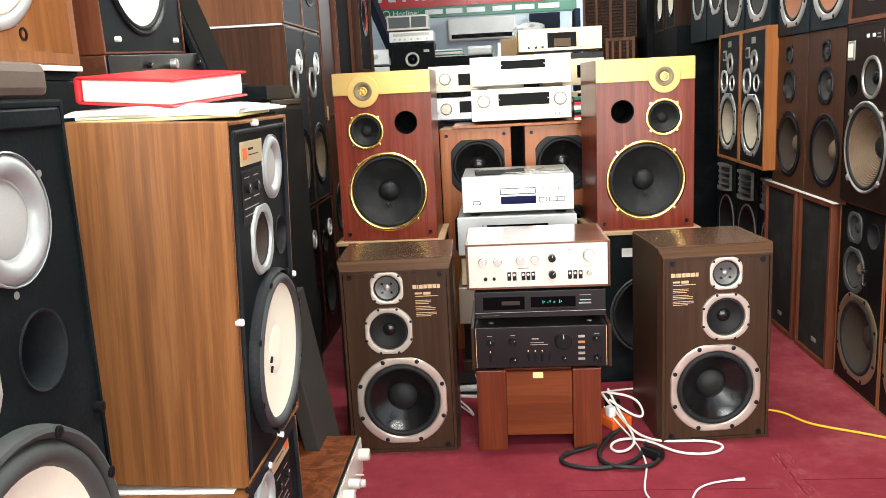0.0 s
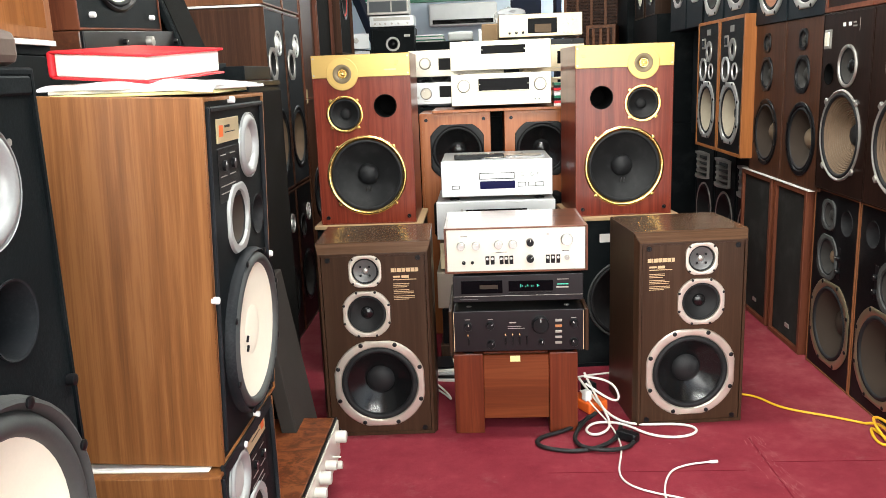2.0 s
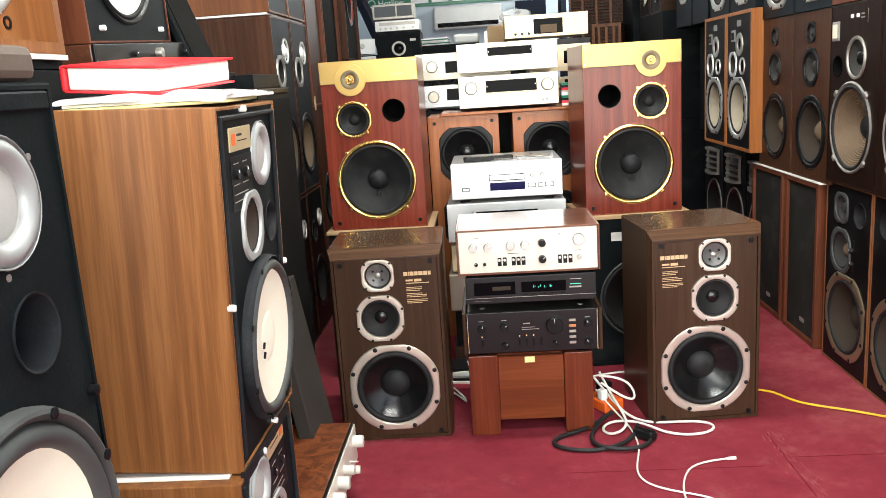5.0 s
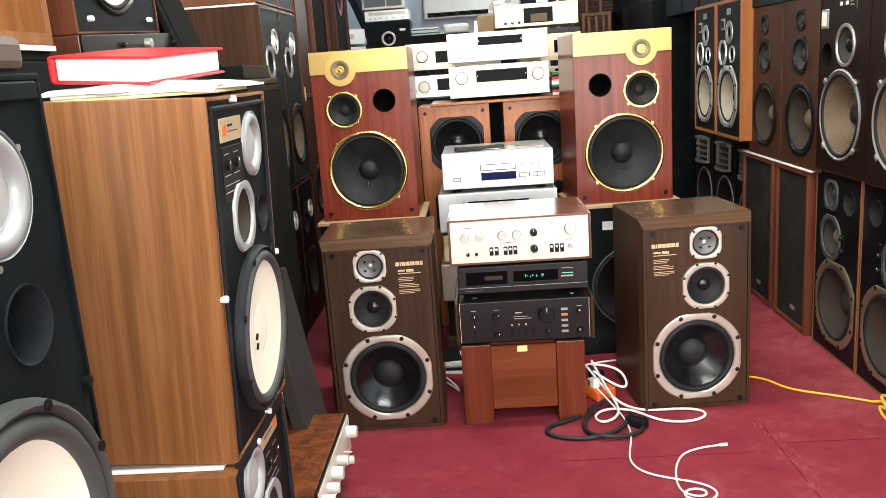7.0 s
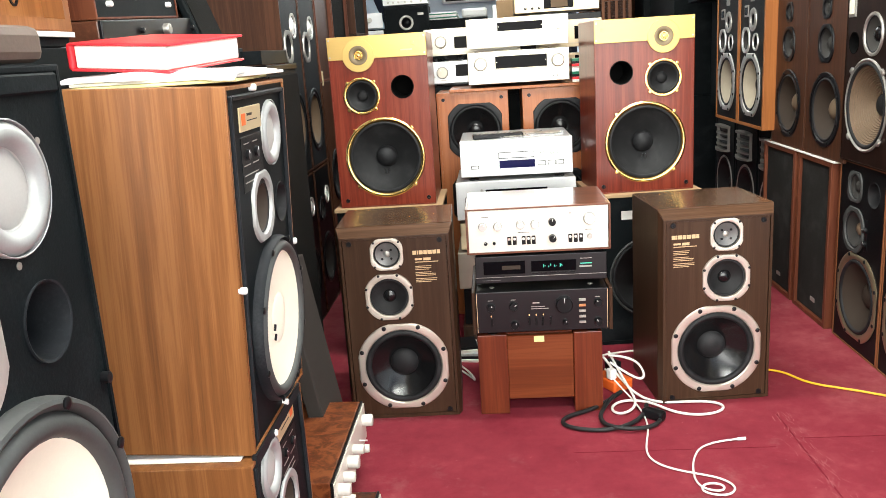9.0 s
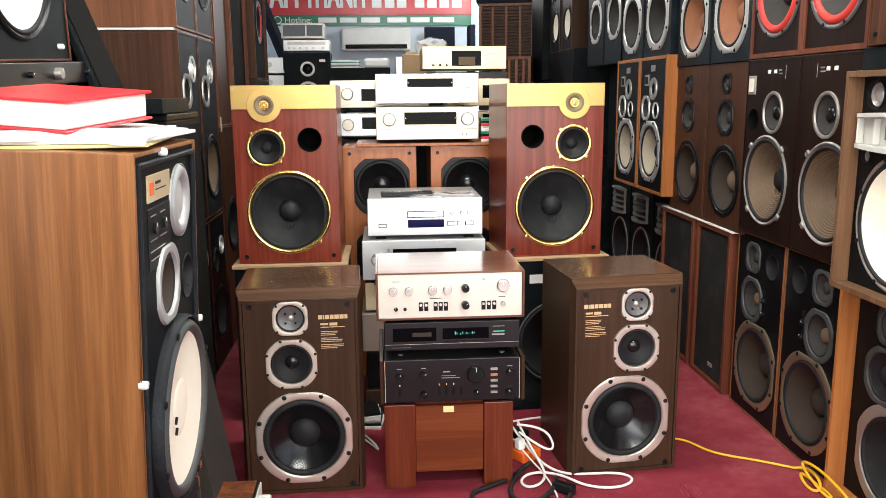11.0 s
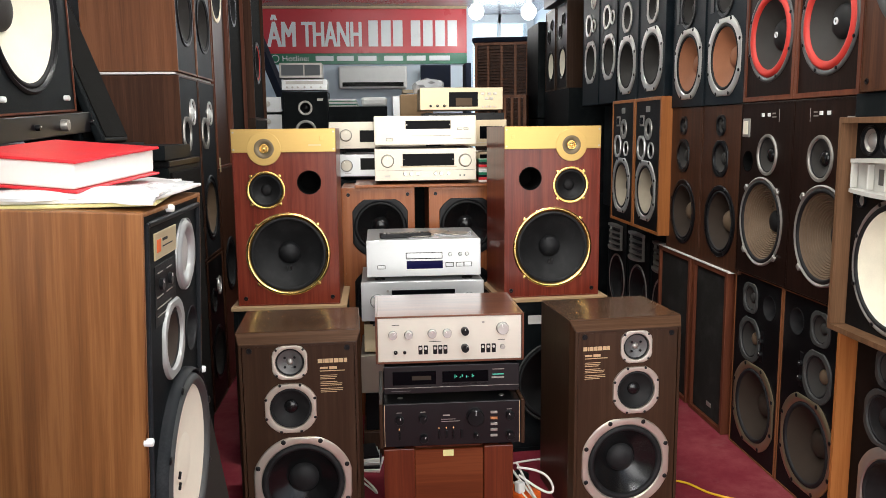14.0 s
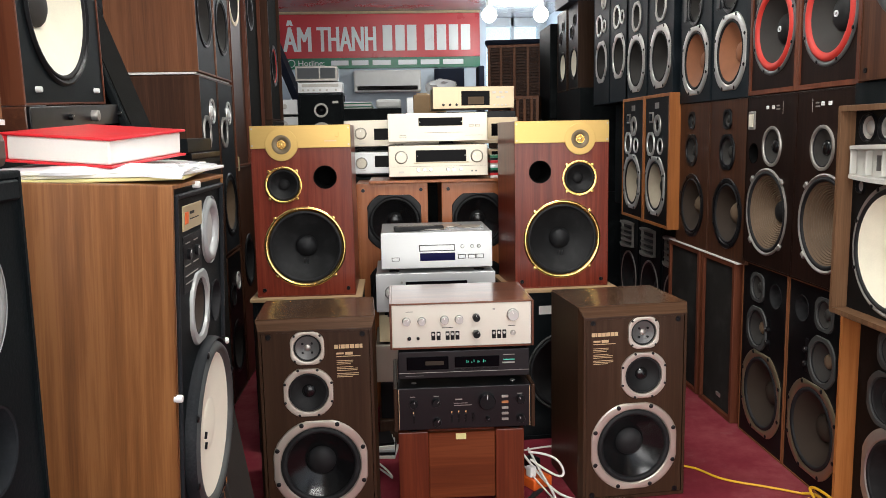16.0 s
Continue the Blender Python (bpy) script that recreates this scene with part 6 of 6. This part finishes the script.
cable("white_cable", [(0.41, 2.9, 0.1), (0.46, 2.8, 0.05), (0.5, 2.75, 0.012), (0.565, 2.7, 0.006), (0.653, 2.703, 0.006), (0.75, 2.703, 0.006), (0.785, 2.65, 0.006), (0.727, 2.6, 0.006), (0.647, 2.6, 0.006), (0.586, 2.636, 0.008), (0.54, 2.7, 0.014), (0.44, 2.725, 0.012), (0.395, 2.665, 0.006), (0.423, 2.615, 0.006), (0.475, 2.64, 0.012), (0.5, 2.71, 0.02), (0.46, 2.8, 0.06), (0.43, 2.9, 0.12)], 0.0045, "white_cable", "thick white cable looped on the carpet")
cable("white_cable", [(0.41, 2.86, 0.07), (0.45, 2.8, 0.03), (0.49, 2.711, 0.012), (0.505, 2.6, 0.006), (0.5, 2.5, 0.006), (0.455, 2.36, 0.006), (0.48, 2.28, 0.006), (0.56, 2.235, 0.006), (0.64, 2.205, 0.006), (0.675, 2.15, 0.006), (0.635, 2.1, 0.006), (0.56, 2.125, 0.009), (0.585, 2.17, 0.012), (0.64, 2.16, 0.012), (0.63, 2.12, 0.008), (0.56, 2.15, 0.006), (0.575, 2.26, 0.006), (0.6, 2.34, 0.006), (0.645, 2.41, 0.006), (0.745, 2.425, 0.006)], 0.003, "white_cable", "thin white cable with a plug trailing over the carpet")
cable("white_cable", [(0.42, 2.8, 0.12), (0.47, 2.77, 0.09), (0.53, 2.74, 0.06), (0.535, 2.78, 0.1), (0.5, 2.82, 0.13), (0.42, 2.84, 0.13)], 0.0042, "white_cable", "white cable bent beside the wooden stand")
cable("white_cable", [(-0.12, 3.05, 0.01), (-0.07, 2.98, 0.006), (-0.055, 2.92, 0.006), (-0.065, 2.95, 0.03), (-0.12, 3.02, 0.045)], 0.0035, "white_cable", "short white cable between speaker and stand")
cable("white_cable", [(0.4, 3.1, 0.02), (0.452, 3.13, 0.02), (0.535, 3.16, 0.02), (0.66, 3.16, 0.02)], 0.004, "white_cable", "white cable lying behind the stand")
cable("black_cable", [(0.45, 2.75, 0.03), (0.361, 2.66, 0.009), (0.25, 2.63, 0.009), (0.215, 2.55, 0.009), (0.32, 2.5, 0.009), (0.425, 2.515, 0.009), (0.5, 2.58, 0.014), (0.52, 2.66, 0.02)], 0.0072, "black_cable", "braided black mains cable coiled on the carpet")
cable("black_cable", [(0.42, 2.72, 0.03), (0.365, 2.64, 0.016), (0.345, 2.56, 0.01), (0.4, 2.495, 0.018), (0.5, 2.5, 0.01), (0.56, 2.56, 0.009), (0.55, 2.63, 0.016)], 0.0072, "black_cable", "second turn of black mains cable on the carpet")
cable("yellow_cable", [(0.95, 2.98, 0.006), (1.02, 2.948, 0.006), (1.066, 2.925, 0.006), (1.09, 2.84, 0.006), (1.163, 2.783, 0.006), (1.251, 2.742, 0.006), (1.335, 2.68, 0.006)], 0.0042, "yellow_cable", "yellow cable running across the carpet")
cable("yellow_cable", [(1.335, 2.68, 0.006), (1.365, 2.66, 0.02), (1.36, 2.56, 0.03), (1.33, 2.5, 0.006), (1.3, 2.54, 0.006), (1.335, 2.66, 0.012), (1.345, 2.6, 0.006), (1.36, 2.47, 0.006), (1.33, 2.46, 0.006), (1.335, 2.6, 0.02), (1.34, 2.67, 0.05), (1.36, 2.55, 0.06), (1.35, 2.4, 0.05), (1.36, 2.33, 0.02)], 0.0048, "yellow_cable", "tangle of yellow cable beside the speaker wall")
for x, y, dx, dy, mt in ((0.925, 2.3, 0.0025, 0.3, "seam_dark"), (1.14, 2.43, 0.2, 0.0015, "seam_dark"), (0.55, 2.38, 0.3, 0.0012, "seam_dark")):
    setting("carpet_seam", block(x - dx, x + dx, y - dy, y + dy, 0.0003, 0.0012, 0.0003), mt, "worn seam line in the red carpet", "floor seam")
fl = bmesh.new()
rnd = random.Random(5)
for i in range(200):
    along = rnd.random() < 0.6
    x, y = (0.935 + rnd.gauss(0, 0.02), rnd.uniform(2.0, 2.6)) if along else (rnd.uniform(-0.2, 1.3), rnd.uniform(1.9, 3.4))
    a, l, w = (1.57 + rnd.gauss(0, 0.25) if along else rnd.uniform(0, 3.14)), rnd.uniform(0.002, 0.018 if along else 0.005), rnd.uniform(0.0005, 0.0014)
    c, s = math.cos(a), math.sin(a)
    fl.faces.new([fl.verts.new((x + u * l * c - v * w * s, y + u * l * s + v * w * c, 0.0016)) for u, v in ((-1, -1), (1, -1), (1, 1), (-1, 1))])
fleck = new("carpet_lint", to_mesh(fl, "carpet_lint"))
fleck.data.materials.append(M["scuff"])
tagged(fleck, "pale lint and scuffs on the red carpet", "lint", "", "stuff")
ps = thing("power_strip", "white and orange power strip behind the cables", "power strip", front(0.47, 2.82, 0.0, 30))
part("body", block(-0.042, 0.042, 0, 0.12, 0, 0.04, 0.006, 2), "orange_plastic", ps)
part("plug", block(-0.04, -0.012, 0.02, 0.05, 0.041, 0.08, 0.006, 2), "white_plastic", ps)
part("plug", block(0.0, 0.04, 0.06, 0.11, 0.041, 0.085, 0.006, 2), "black_metal", ps)
slab("plug", "black mains plug lying on the carpet", "plug", pose(0.56, 2.57, 0.001, 0, 0, 50), 0.035, 0.075, 0.032, "black_metal", 0.008)
tip = cached(("tip",), lambda: rings([(0, 0.0), (0.003, 0.0), (0.005, -0.01), (0.005, -0.03), (0, -0.03)], seg=12), "tip")
tp = new("cable_plug", tip)
tp.data.materials.append(M["white_plastic"])
tp.matrix_basis = pose(0.745, 2.425, 0.006, 0, 0, 95)
tagged(tp, "small pale plug at a cable's end on carpet", "plug")
